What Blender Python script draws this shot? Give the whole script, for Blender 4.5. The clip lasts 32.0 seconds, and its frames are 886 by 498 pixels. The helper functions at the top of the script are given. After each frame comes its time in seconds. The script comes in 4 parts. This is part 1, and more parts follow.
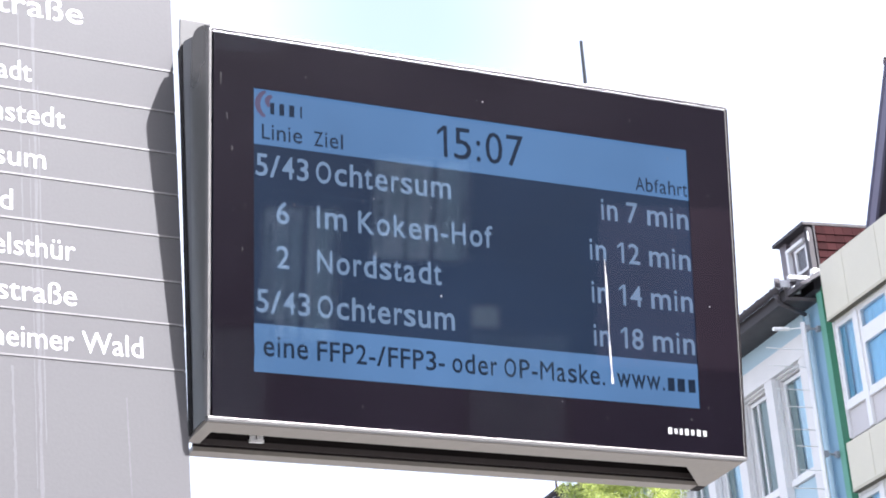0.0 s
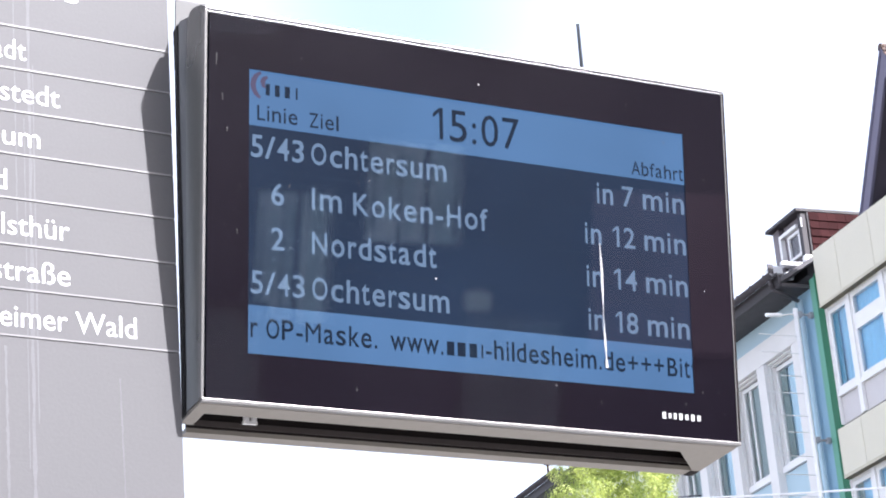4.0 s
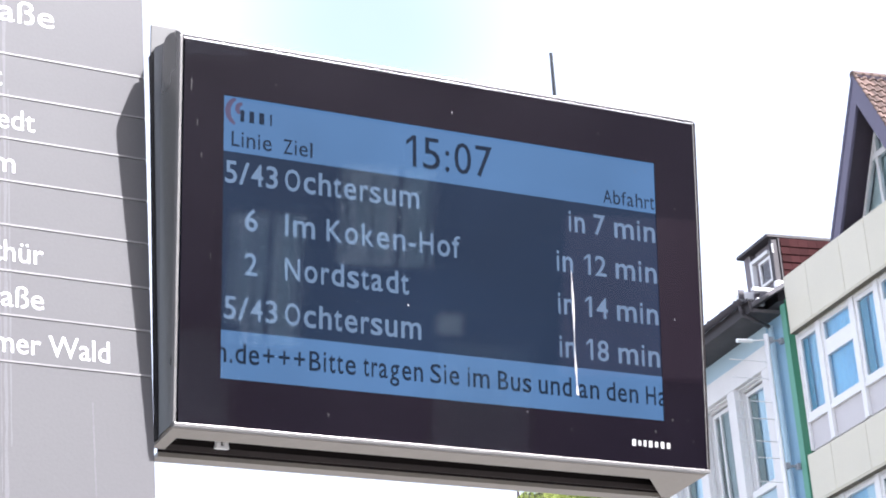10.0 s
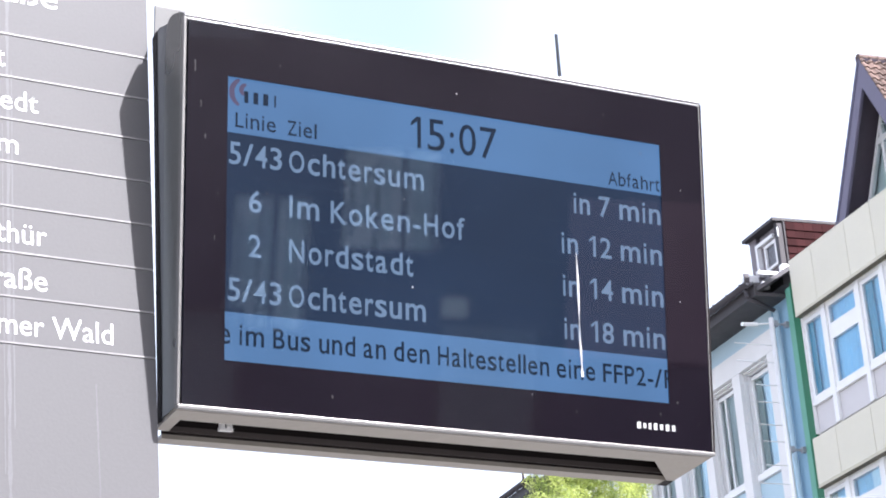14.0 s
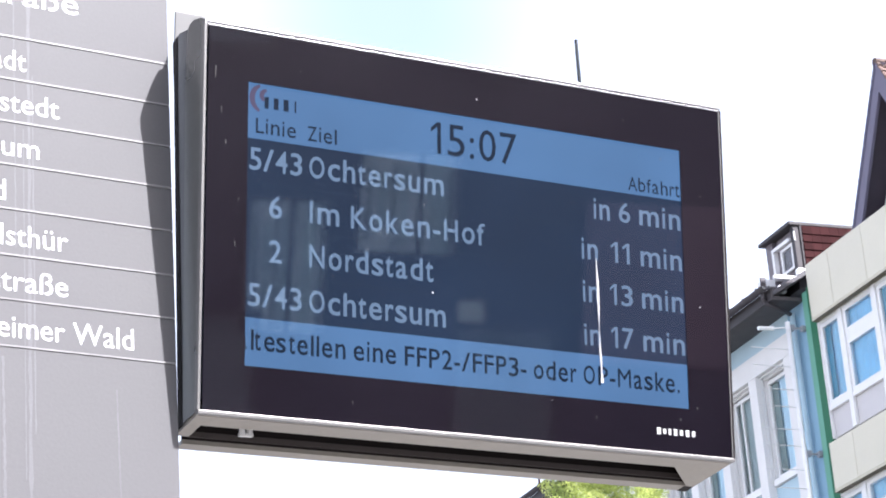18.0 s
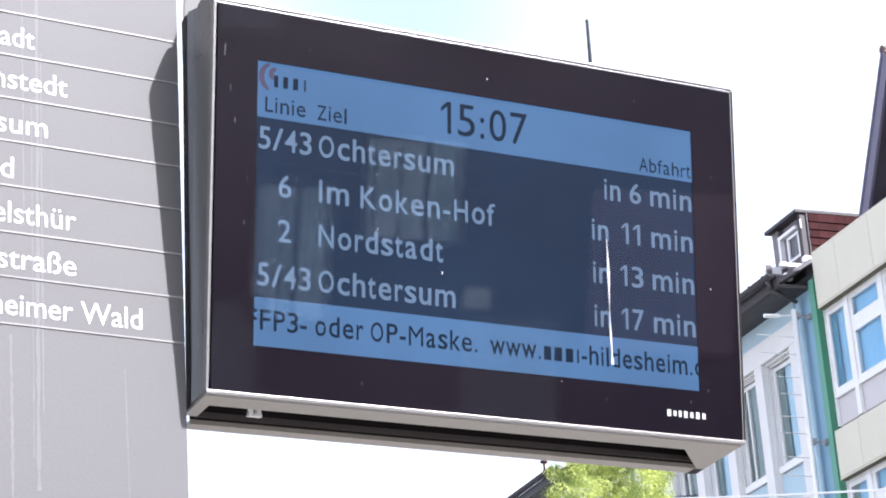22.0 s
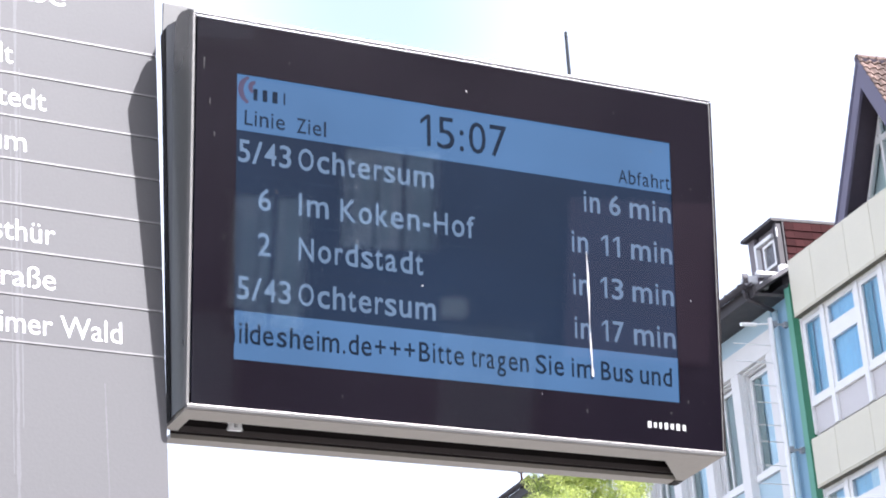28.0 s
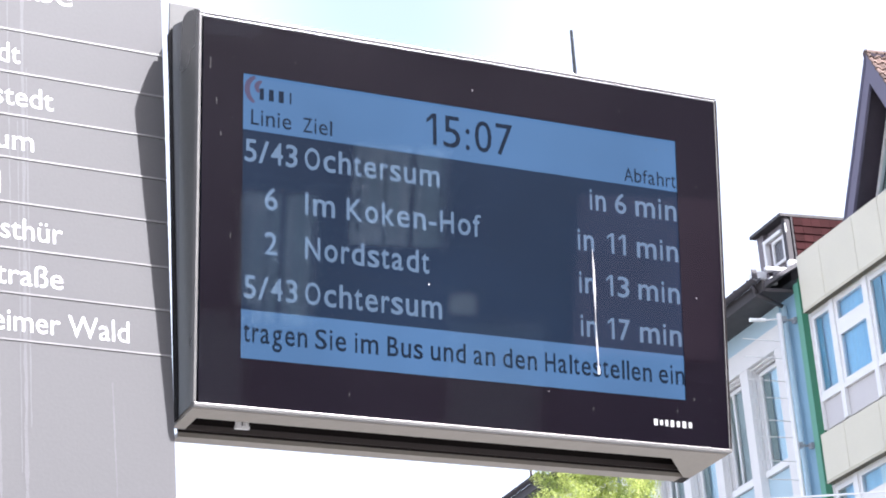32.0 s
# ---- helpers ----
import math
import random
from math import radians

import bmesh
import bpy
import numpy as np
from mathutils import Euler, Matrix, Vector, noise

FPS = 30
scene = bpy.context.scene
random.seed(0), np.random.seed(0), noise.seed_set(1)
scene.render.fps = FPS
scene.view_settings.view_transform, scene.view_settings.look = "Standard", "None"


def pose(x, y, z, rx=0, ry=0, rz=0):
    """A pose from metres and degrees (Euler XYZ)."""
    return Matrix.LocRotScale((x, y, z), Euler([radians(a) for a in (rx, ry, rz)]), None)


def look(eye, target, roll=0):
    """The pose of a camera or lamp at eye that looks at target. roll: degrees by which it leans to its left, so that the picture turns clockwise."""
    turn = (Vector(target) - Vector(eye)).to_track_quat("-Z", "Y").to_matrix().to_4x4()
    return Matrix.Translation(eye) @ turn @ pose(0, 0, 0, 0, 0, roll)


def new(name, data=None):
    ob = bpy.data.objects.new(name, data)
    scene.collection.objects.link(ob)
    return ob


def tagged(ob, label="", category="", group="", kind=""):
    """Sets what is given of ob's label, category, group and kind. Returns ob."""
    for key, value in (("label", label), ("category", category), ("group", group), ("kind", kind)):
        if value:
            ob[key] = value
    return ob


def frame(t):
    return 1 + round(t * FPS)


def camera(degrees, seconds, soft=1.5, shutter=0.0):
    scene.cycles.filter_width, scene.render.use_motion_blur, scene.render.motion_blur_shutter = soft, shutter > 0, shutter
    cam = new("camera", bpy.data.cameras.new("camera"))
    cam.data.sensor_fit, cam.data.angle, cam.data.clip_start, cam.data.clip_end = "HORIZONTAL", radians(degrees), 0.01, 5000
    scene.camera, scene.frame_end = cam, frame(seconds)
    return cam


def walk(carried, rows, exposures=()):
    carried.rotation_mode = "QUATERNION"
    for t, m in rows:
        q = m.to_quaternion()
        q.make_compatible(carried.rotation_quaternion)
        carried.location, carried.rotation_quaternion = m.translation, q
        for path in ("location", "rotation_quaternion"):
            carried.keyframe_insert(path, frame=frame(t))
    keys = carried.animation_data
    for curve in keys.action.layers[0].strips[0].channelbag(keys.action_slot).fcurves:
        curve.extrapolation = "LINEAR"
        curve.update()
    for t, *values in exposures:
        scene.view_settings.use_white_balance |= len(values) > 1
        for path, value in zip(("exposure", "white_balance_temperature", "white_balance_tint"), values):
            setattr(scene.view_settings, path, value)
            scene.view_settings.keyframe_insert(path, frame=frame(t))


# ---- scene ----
import functools

# ---------- camera ----------
cam = camera(22.18, 32.0, soft=1.9)
PATH = [
    (0, (0.02013, -0.01286, 1.65763), (-0.04088, 2.77517, 2.76358), -5.002),
    (0.5, (0.01660, -0.01801, 1.65790), (-0.05146, 2.77104, 2.76090), -4.850),
    (1, (0.01496, -0.02311, 1.65851), (-0.05362, 2.76701, 2.75874), -4.771),
    (1.5, (0.01377, -0.02866, 1.65871), (-0.05310, 2.76353, 2.75381), -4.842),
    (2, (0.01759, -0.03062, 1.65934), (-0.04390, 2.76075, 2.75683), -4.861),
    (2.5, (0.01987, -0.02670, 1.65960), (-0.03447, 2.76819, 2.74846), -4.749),
    (4.5, (0.01663, -0.00309, 1.65811), (-0.03582, 2.79320, 2.74346), -4.627),
    (5, (0.01618, -0.00911, 1.65693), (-0.02270, 2.78591, 2.74612), -4.568),
    (5.5, (0.01325, -0.01770, 1.65759), (-0.00919, 2.77657, 2.74917), -4.293),
    (6, (0.01101, -0.02894, 1.65790), (0.00109, 2.76518, 2.75007), -4.108),
    (6.5, (0.01149, -0.03447, 1.65778), (0.00608, 2.75844, 2.75306), -3.914),
    (7, (0.01536, -0.03569, 1.65708), (0.01667, 2.75700, 2.75293), -3.971),
    (7.5, (0.01591, -0.03454, 1.65834), (0.01875, 2.75825, 2.75391), -4.091),
    (8, (0.01217, -0.04017, 1.65814), (0.01230, 2.75006, 2.76027), -4.071),
    (8.5, (0.00702, -0.03706, 1.65947), (-0.00469, 2.75021, 2.76894), -3.792),
    (9, (0.01273, -0.03806, 1.65786), (-0.00312, 2.74820, 2.76985), -4.112),
    (9.5, (0.01634, -0.03233, 1.65672), (0.00357, 2.75240, 2.77257), -4.424),
    (10, (0.01713, -0.02392, 1.65753), (0.00302, 2.76276, 2.76847), -4.527),
    (10.5, (0.01834, -0.02445, 1.65774), (0.00933, 2.76511, 2.76148), -4.561),
    (11, (0.01606, -0.02362, 1.65921), (0.01366, 2.77031, 2.75191), -4.345),
    (11.5, (0.01424, -0.02518, 1.65887), (0.01320, 2.77049, 2.74711), -4.278),
    (12, (0.01444, -0.02417, 1.65903), (0.00977, 2.77143, 2.74743), -4.243),
    (12.5, (0.01538, -0.02093, 1.65961), (0.00825, 2.77514, 2.74677), -4.347),
    (13, (0.01253, -0.01761, 1.65980), (0.00737, 2.77568, 2.75412), -4.196),
    (13.5, (0.01475, -0.01931, 1.65852), (-0.00214, 2.77517, 2.74966), -4.245),
    (14, (0.01770, -0.01381, 1.65908), (-0.00500, 2.78067, 2.75013), -4.418),
    (14.5, (0.01692, -0.01182, 1.65873), (-0.00968, 2.78129, 2.75320), -4.588),
    (16.5, (0.01695, -0.01212, 1.66117), (-0.02537, 2.78156, 2.75368), -4.603),
    (17, (0.01659, -0.01568, 1.65998), (-0.02216, 2.77920, 2.74956), -4.353),
    (17.5, (0.01241, -0.01970, 1.65884), (-0.02745, 2.77485, 2.74919), -4.214),
    (18, (0.01210, -0.01556, 1.66170), (-0.03111, 2.77630, 2.75880), -4.237),
    (18.5, (0.01344, -0.01576, 1.66129), (-0.02742, 2.77510, 2.76106), -4.199),
    (19, (0.01435, -0.01070, 1.66065), (-0.02736, 2.78180, 2.75617), -4.239),
    (19.5, (0.00826, -0.00548, 1.66162), (-0.04386, 2.78693, 2.75696), -4.101),
    (20, (0.00270, -0.00461, 1.66196), (-0.06289, 2.78697, 2.75867), -3.848),
    (20.5, (0.00178, 0.00005, 1.66110), (-0.06959, 2.78962, 2.76257), -3.822),
    (21, (0.00711, 0.00765, 1.66281), (-0.06582, 2.80288, 2.74970), -3.949),
    (21.5, (0.00740, 0.00692, 1.66071), (-0.05730, 2.80578, 2.73872), -4.079),
    (22, (0.00519, 0.00325, 1.65937), (-0.04674, 2.80098, 2.74104), -3.992),
    (22.5, (0.00340, 0.00346, 1.66191), (-0.03861, 2.80089, 2.74478), -4.031),
    (23, (0.00349, 0.00061, 1.66279), (-0.03358, 2.79514, 2.75331), -4.084),
    (23.5, (0.00346, -0.00125, 1.66155), (-0.03276, 2.78945, 2.76186), -4.227),
    (24, (0.00300, -0.00467, 1.66204), (-0.02919, 2.78458, 2.76616), -4.153),
    (24.5, (0.00110, -0.00054, 1.66222), (-0.02362, 2.78982, 2.76371), -4.309),
    (25, (0.00001, -0.00285, 1.66198), (-0.01887, 2.78917, 2.75935), -4.156),
    (25.5, (-0.00072, -0.00179, 1.66266), (-0.02531, 2.78947, 2.76186), -4.202),
    (27.5, (0.00090, 0.00192, 1.66378), (-0.02538, 2.79626, 2.75508), -4.488),
    (28, (0.00049, 0.00269, 1.66413), (-0.01912, 2.79709, 2.75545), -4.441),
    (28.5, (-0.00010, 0.00521, 1.66375), (-0.01830, 2.80055, 2.75264), -4.418),
    (29, (-0.00045, 0.00763, 1.66505), (-0.01889, 2.80433, 2.75046), -4.284),
    (29.5, (-0.00236, 0.00293, 1.66311), (-0.02185, 2.79825, 2.75204), -4.421),
    (30, (-0.00280, 0.00012, 1.66344), (-0.02928, 2.79208, 2.76084), -4.424),
    (30.5, (0.00141, -0.00879, 1.66411), (-0.03118, 2.78154, 2.76548), -4.404),
    (31, (0.00569, -0.01178, 1.66412), (-0.02549, 2.78025, 2.76119), -4.491),
    (31.5, (0.00483, -0.01326, 1.66334), (-0.02578, 2.78103, 2.75466), -4.316),
    (32, (0.00478, -0.00669, 1.66377), (-0.02719, 2.78914, 2.75113), -4.486),
]

# ---------- sky, sun, exposure ----------
EXPOSURE = 1.6
walk(cam, [(t, look(eye, target, roll)) for t, eye, target, roll in PATH], exposures=[(0, EXPOSURE, 5970, 15.5), (32, EXPOSURE, 5970, 15.5)])
world = bpy.data.worlds.new("sky")
scene.world = world
world.use_nodes = True
wn = world.node_tree
sky = wn.nodes.new("ShaderNodeTexSky")
sky.sky_type = 'NISHITA'
sky.sun_disc = False
sky.sun_elevation, sky.sun_rotation = radians(41), radians(122)
sky.air_density, sky.dust_density, sky.ozone_density = 1.0, 3.5, 1.0
# thin white haze over the blue, a little uneven
veil, cloud, where = (wn.nodes.new("ShaderNode" + k) for k in ("Mix", "TexNoise", "TexCoord"))
veil.data_type = 'RGBA'
cloud.inputs["Scale"].default_value, cloud.inputs["Detail"].default_value = 2.2, 5
span_ = wn.nodes.new("ShaderNodeMapRange")
span_.inputs["From Min"].default_value, span_.inputs["From Max"].default_value = 0.3, 0.7
span_.inputs["To Min"].default_value, span_.inputs["To Max"].default_value = 0.45, 0.75
wn.links.new(where.outputs["Generated"], cloud.inputs["Vector"])
wn.links.new(cloud.outputs["Fac"], span_.inputs["Value"])
gap, near, thin = (wn.nodes.new("ShaderNode" + k) for k in ("VectorMath", "MapRange", "Math"))
gap.operation, thin.operation = 'DISTANCE', 'MULTIPLY'
gap.inputs[1].default_value = (-0.029, 0.888, 0.460)
near.interpolation_type = 'SMOOTHSTEP'
near.inputs["From Min"].default_value, near.inputs["From Max"].default_value = 0.01, 0.11
near.inputs["To Min"].default_value, near.inputs["To Max"].default_value = 0.40, 1.0
wn.links.new(where.outputs["Generated"], gap.inputs[0])
wn.links.new(gap.outputs["Value"], near.inputs["Value"])
wn.links.new(span_.outputs[0], thin.inputs[0])
wn.links.new(near.outputs[0], thin.inputs[1])
wn.links.new(thin.outputs[0], veil.inputs["Factor"])
wn.links.new(sky.outputs[0], veil.inputs[6])
veil.inputs[7].default_value = (4.3, 4.3, 4.35, 1)
wn.links.new(veil.outputs[2], wn.nodes["Background"].inputs[0])
wn.nodes["Background"].inputs[1].default_value = 0.139
sun = new("sun", bpy.data.lights.new("sun", 'SUN'))
sun.data.energy, sun.data.angle, sun.data.color = 4.15, radians(0.55), (1.0, 0.96, 0.9)
sun.matrix_world = look((14, -9, 16), (14 - 0.6345, -9 + 0.3901, 16 - 0.6675))

# ---------- materials ----------


def surface(name, color, rough=0.5, metal=0.0, vary=0.12, scale=6.0, fine=90.0, bump=0.15, coat=0.0, spec=0.5, island=0.0):
    """Paint, metal, stone: two scales of mottling, uneven roughness and a fine relief."""
    m = bpy.data.materials.new(name)
    m.use_nodes = True
    n, l = m.node_tree.nodes, m.node_tree.links
    b = n["Principled BSDF"]
    co = n.new("ShaderNodeTexCoord")
    big, small = n.new("ShaderNodeTexNoise"), n.new("ShaderNodeTexNoise")
    big.inputs["Scale"].default_value, big.inputs["Detail"].default_value = scale, 4
    small.inputs["Scale"].default_value, small.inputs["Detail"].default_value = fine, 3
    l.new(co.outputs["Object"], big.inputs["Vector"])
    l.new(co.outputs["Object"], small.inputs["Vector"])
    add = n.new("ShaderNodeMath")
    add.operation = 'MULTIPLY_ADD'
    add.inputs[1].default_value, add.inputs[2].default_value = 0.4, 0.0
    l.new(small.outputs["Fac"], add.inputs[0])
    tot = n.new("ShaderNodeMath")
    tot.operation = 'MULTIPLY_ADD'
    tot.inputs[1].default_value = 0.6
    l.new(big.outputs["Fac"], tot.inputs[0])
    l.new(add.outputs[0], tot.inputs[2])
    fac = tot.outputs[0]
    if island:
        info = n.new("ShaderNodeObjectInfo")
        mixr = n.new("ShaderNodeMath")
        mixr.operation = 'MULTIPLY_ADD'
        mixr.inputs[1].default_value = island
        l.new(info.outputs["Random"], mixr.inputs[0])
        l.new(fac, mixr.inputs[2])
        sub = n.new("ShaderNodeMath")
        sub.operation = 'SUBTRACT'
        sub.inputs[1].default_value = island / 2
        l.new(mixr.outputs[0], sub.inputs[0])
        fac = sub.outputs[0]
    ramp = n.new("ShaderNodeValToRGB")
    lo = [c * (1 - vary) for c in color]
    hi = [min(1.0, c * (1 + vary)) for c in color]
    ramp.color_ramp.elements[0].position, ramp.color_ramp.elements[0].color = 0.25, (*lo, 1)
    ramp.color_ramp.elements[1].position, ramp.color_ramp.elements[1].color = 0.75, (*hi, 1)
    l.new(fac, ramp.inputs[0])
    l.new(ramp.outputs[0], b.inputs["Base Color"])
    rr = n.new("ShaderNodeMapRange")
    rr.inputs["To Min"].default_value, rr.inputs["To Max"].default_value = max(0.02, rough * 0.8), min(1, rough * 1.2)
    l.new(big.outputs["Fac"], rr.inputs["Value"])
    l.new(rr.outputs[0], b.inputs["Roughness"])
    b.inputs["Metallic"].default_value = metal
    b.inputs["Coat Weight"].default_value = coat
    b.inputs["Specular IOR Level"].default_value = spec
    if bump:
        bp = n.new("ShaderNodeBump")
        bp.inputs["Strength"].default_value, bp.inputs["Distance"].default_value = bump, 0.004
        l.new(small.outputs["Fac"], bp.inputs["Height"])
        l.new(bp.outputs[0], b.inputs["Normal"])
    return m


def glow(name, color, strength, vary=0.08, scale=5.0):
    """Lit pixels of the liquid crystal panel, a little uneven as its backlight is."""
    m = bpy.data.materials.new(name)
    m.use_nodes = True
    n, l = m.node_tree.nodes, m.node_tree.links
    b = n["Principled BSDF"]
    co, nz = n.new("ShaderNodeTexCoord"), n.new("ShaderNodeTexNoise")
    nz.inputs["Scale"].default_value, nz.inputs["Detail"].default_value = scale, 2
    l.new(co.outputs["Object"], nz.inputs["Vector"])
    mr = n.new("ShaderNodeMapRange")
    s = strength / 2 ** EXPOSURE
    mr.inputs["From Min"].default_value, mr.inputs["From Max"].default_value = 0.3, 0.7
    mr.inputs["To Min"].default_value, mr.inputs["To Max"].default_value = s * (1 - vary), s * (1 + vary)
    l.new(nz.outputs["Fac"], mr.inputs["Value"])
    l.new(mr.outputs[0], b.inputs["Emission Strength"])
    b.inputs["Emission Color"].default_value = (*color, 1)
    b.inputs["Base Color"].default_value = (0.0015, 0.0017, 0.002, 1)
    b.inputs["Roughness"].default_value = 0.5
    b.inputs["Specular IOR Level"].default_value = 0.05
    return m


def clear(name, ior, tint):
    """A thin pane: what it does not mirror goes straight through."""
    m = bpy.data.materials.new(name)
    m.use_nodes = True
    n, l = m.node_tree.nodes, m.node_tree.links
    n.remove(n["Principled BSDF"])
    fr, tr, gl, mx = (n.new("ShaderNode" + k) for k in ("Fresnel", "BsdfTransparent", "BsdfGlossy", "MixShader"))
    fr.inputs["IOR"].default_value = ior
    tr.inputs["Color"].default_value = (*tint, 1)
    gl.inputs["Roughness"].default_value = 0.028
    l.new(fr.outputs[0], mx.inputs[0])
    l.new(tr.outputs[0], mx.inputs[1])
    l.new(gl.outputs[0], mx.inputs[2])
    l.new(mx.outputs[0], n["Material Output"].inputs["Surface"])
    return m


ALU = surface("brushed_aluminium", (0.21, 0.205, 0.20), 0.38, 0.5, 0.1, 9, 160, 0.06)
LOCK_METAL = surface("bright_lock_metal", (0.75, 0.74, 0.72), 0.4, 0.2, 0.1, 30, 160, 0.05)
ALU_BRIGHT = surface("bright_aluminium", (0.34, 0.335, 0.34), 0.35, 0.4, 0.2, 20, 160, 0.06)
ALU_PAINT = surface("grey_lacquered_metal", (0.09, 0.09, 0.093), 0.3, 0.45, 0.1, 7, 120, 0.05)
ALU_TRIM = surface("mid_grey_trim", (0.15, 0.15, 0.145), 0.28, 0.55, 0.1, 7, 120, 0.05)
BRACKET = surface("light_grey_bracket", (0.15, 0.15, 0.148), 0.45, 0.1, 0.1, 8, 120, 0.05)
INNER = surface("dim_grey_lacquer", (0.045, 0.036, 0.033), 0.5, 0.1, 0.15)
DARK_ZINC = surface("dark_weathered_zinc", (0.065, 0.06, 0.068), 0.5, 0.4, 0.2, 6, 60, 0.1)
UNDER = surface("pale_beige_lacquer", (0.275, 0.248, 0.212), 0.4, 0.2, 0.12, 8, 120, 0.06)
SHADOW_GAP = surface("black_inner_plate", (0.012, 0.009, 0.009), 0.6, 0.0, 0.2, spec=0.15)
BACKING = surface("dark_blue_grey_steel", (0.035, 0.04, 0.046), 0.45, 0.2, 0.15)
MASK = surface("black_glass_print", (0.0074, 0.0042, 0.0095), 0.35, 0.0, 0.2, 5, 60, 0.0, spec=0.15)
COVER = clear("cover_glass", 2.3, (0.97, 0.98, 0.98))
LCD_DARK = glow("lcd_dark_field", (0.225, 0.47, 0.98), 0.088, 0.18, 4)
LCD_BLUE = glow("lcd_blue_band", (0.262, 0.545, 1.0), 0.485, 0.10, 5)
LCD_LETTER = glow("lcd_pale_letters", (0.48, 0.70, 1.0), 0.49, 0.06, 8)
LCD_INK = glow("lcd_dark_letters", (0.18, 0.45, 1.0), 0.054, 0.05, 8)
LCD_LINE = glow("lcd_row_line", (0.36, 0.6, 1.0), 0.095, 0.2, 12)
LCD_RED = glow("lcd_dull_red", (0.50, 0.40, 0.68), 0.29, 0.1, 8)
SPECK = surface("faint_grey_speck", (0.045, 0.043, 0.045), 0.9, 0, 0.2, 60, 400, 0.0)
DROPPING = surface("dried_white_splash", (0.50, 0.49, 0.49), 0.8, 0, 0.15, 60, 400, 0.3)
LOGO_WHITE = surface("white_print", (0.42, 0.42, 0.415), 0.5, 0, 0.04)
TOTEM = surface("grey_powder_coat", (0.098, 0.096, 0.100), 0.6, 0.0, 0.08, 3.0, 220, 0.04, spec=0.35)
TOTEM_EDGE = surface("totem_edge_metal", (0.5, 0.5, 0.5), 0.35, 0.6, 0.08)
SLAT_EDGE = surface("slat_edge_with_highlight", (0.190, 0.187, 0.188), 0.35, 0.0, 0.25, 14, 200, 0.05)
SIGN_WHITE = surface("white_sign_letters", (0.62, 0.62, 0.62), 0.5, 0.0, 0.03)
GLARE_STREAK = surface("painted_glare", (0.112, 0.109, 0.118), 0.6, 0, 0.2, 30, 300, 0.0)
BEIGE = surface("cream_facade_panel", (0.63, 0.60, 0.495), 0.55, 0, 0.05, 1.2, 40, 0.08, island=0.35)
SPANDREL = surface("grey_spandrel_panel", (0.55, 0.53, 0.54), 0.5, 0, 0.06, 2, 40, 0.05)
PVC = surface("white_window_plastic", (0.76, 0.76, 0.76), 0.35, 0, 0.03, 4, 60, 0.03)
RENDER_WHITE = surface("white_facade_render", (0.72, 0.715, 0.71), 0.8, 0, 0.06, 2, 70, 0.2)
BLUE_LIGHT = surface("pale_blue_render", (0.42, 0.56, 0.64), 0.8, 0, 0.06, 2, 80, 0.2)
BLUE_WALL = surface("blue_render", (0.24, 0.40, 0.53), 0.8, 0, 0.07, 2, 80, 0.2)
GREEN_LIGHT = surface("light_green_panel", (0.13, 0.35, 0.26), 0.6, 0, 0.06, 2, 60, 0.1)
GREEN_DARK = surface("dark_green_panel", (0.006, 0.125, 0.055), 0.6, 0, 0.06, 2, 60, 0.1)
EAVES = surface("dark_brown_timber", (0.034, 0.030, 0.034), 0.6, 0, 0.2, 5, 60, 0.2)
ZINC = surface("weathered_zinc", (0.22, 0.23, 0.26), 0.45, 0.6, 0.15, 6, 60, 0.1)
DORMER_GREY = surface("grey_slate_cladding", (0.07, 0.066, 0.076), 0.6, 0, 0.15, 6, 60, 0.2)
RED_TILE = surface("red_clay_tile", (0.040, 0.0135, 0.0142), 0.9, 0, 0.25, 5, 60, 0.3, spec=0.08, island=0.4)
ROOF_TILE = surface("weathered_brown_tile", (0.145, 0.098, 0.082), 0.8, 0, 0.4, 6, 60, 0.35, island=0.6)
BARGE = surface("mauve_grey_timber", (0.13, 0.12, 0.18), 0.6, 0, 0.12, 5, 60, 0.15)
OUTER_STRIP = surface("dark_mauve_strip", (0.055, 0.050, 0.092), 0.6, 0, 0.12, 5, 60, 0.15)
SOFFIT_AND_JOINT = surface("dark_soffit_and_joint_shade", (0.075, 0.062, 0.085), 0.7, 0, 0.2, 5, 60, 0.2)
PANE = clear("window_glass", 1.5, (0.95, 0.99, 1.0))
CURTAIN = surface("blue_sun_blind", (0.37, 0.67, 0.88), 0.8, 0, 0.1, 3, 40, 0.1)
CURTAIN_PALE = surface("pale_net_curtain", (0.55, 0.65, 0.65), 0.9, 0, 0.12, 3, 40, 0.1)
CURTAIN_GREY = surface("grey_green_net", (0.30, 0.38, 0.38), 0.9, 0, 0.15, 4, 40, 0.1)
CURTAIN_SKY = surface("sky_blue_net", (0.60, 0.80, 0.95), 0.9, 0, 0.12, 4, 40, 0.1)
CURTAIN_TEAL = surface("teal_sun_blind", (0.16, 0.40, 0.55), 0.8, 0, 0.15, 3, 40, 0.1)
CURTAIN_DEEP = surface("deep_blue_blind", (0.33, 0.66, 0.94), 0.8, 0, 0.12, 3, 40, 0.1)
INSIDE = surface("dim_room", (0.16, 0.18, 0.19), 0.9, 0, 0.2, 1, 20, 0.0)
BAND_SHADE = surface("olive_brown_shade", (0.105, 0.092, 0.062), 0.6, 0.1, 0.15, 6, 60, 0.1)
DORMER_TRIM = surface("dark_mauve_trim", (0.036, 0.031, 0.037), 0.6, 0, 0.15, 6, 60, 0.2)
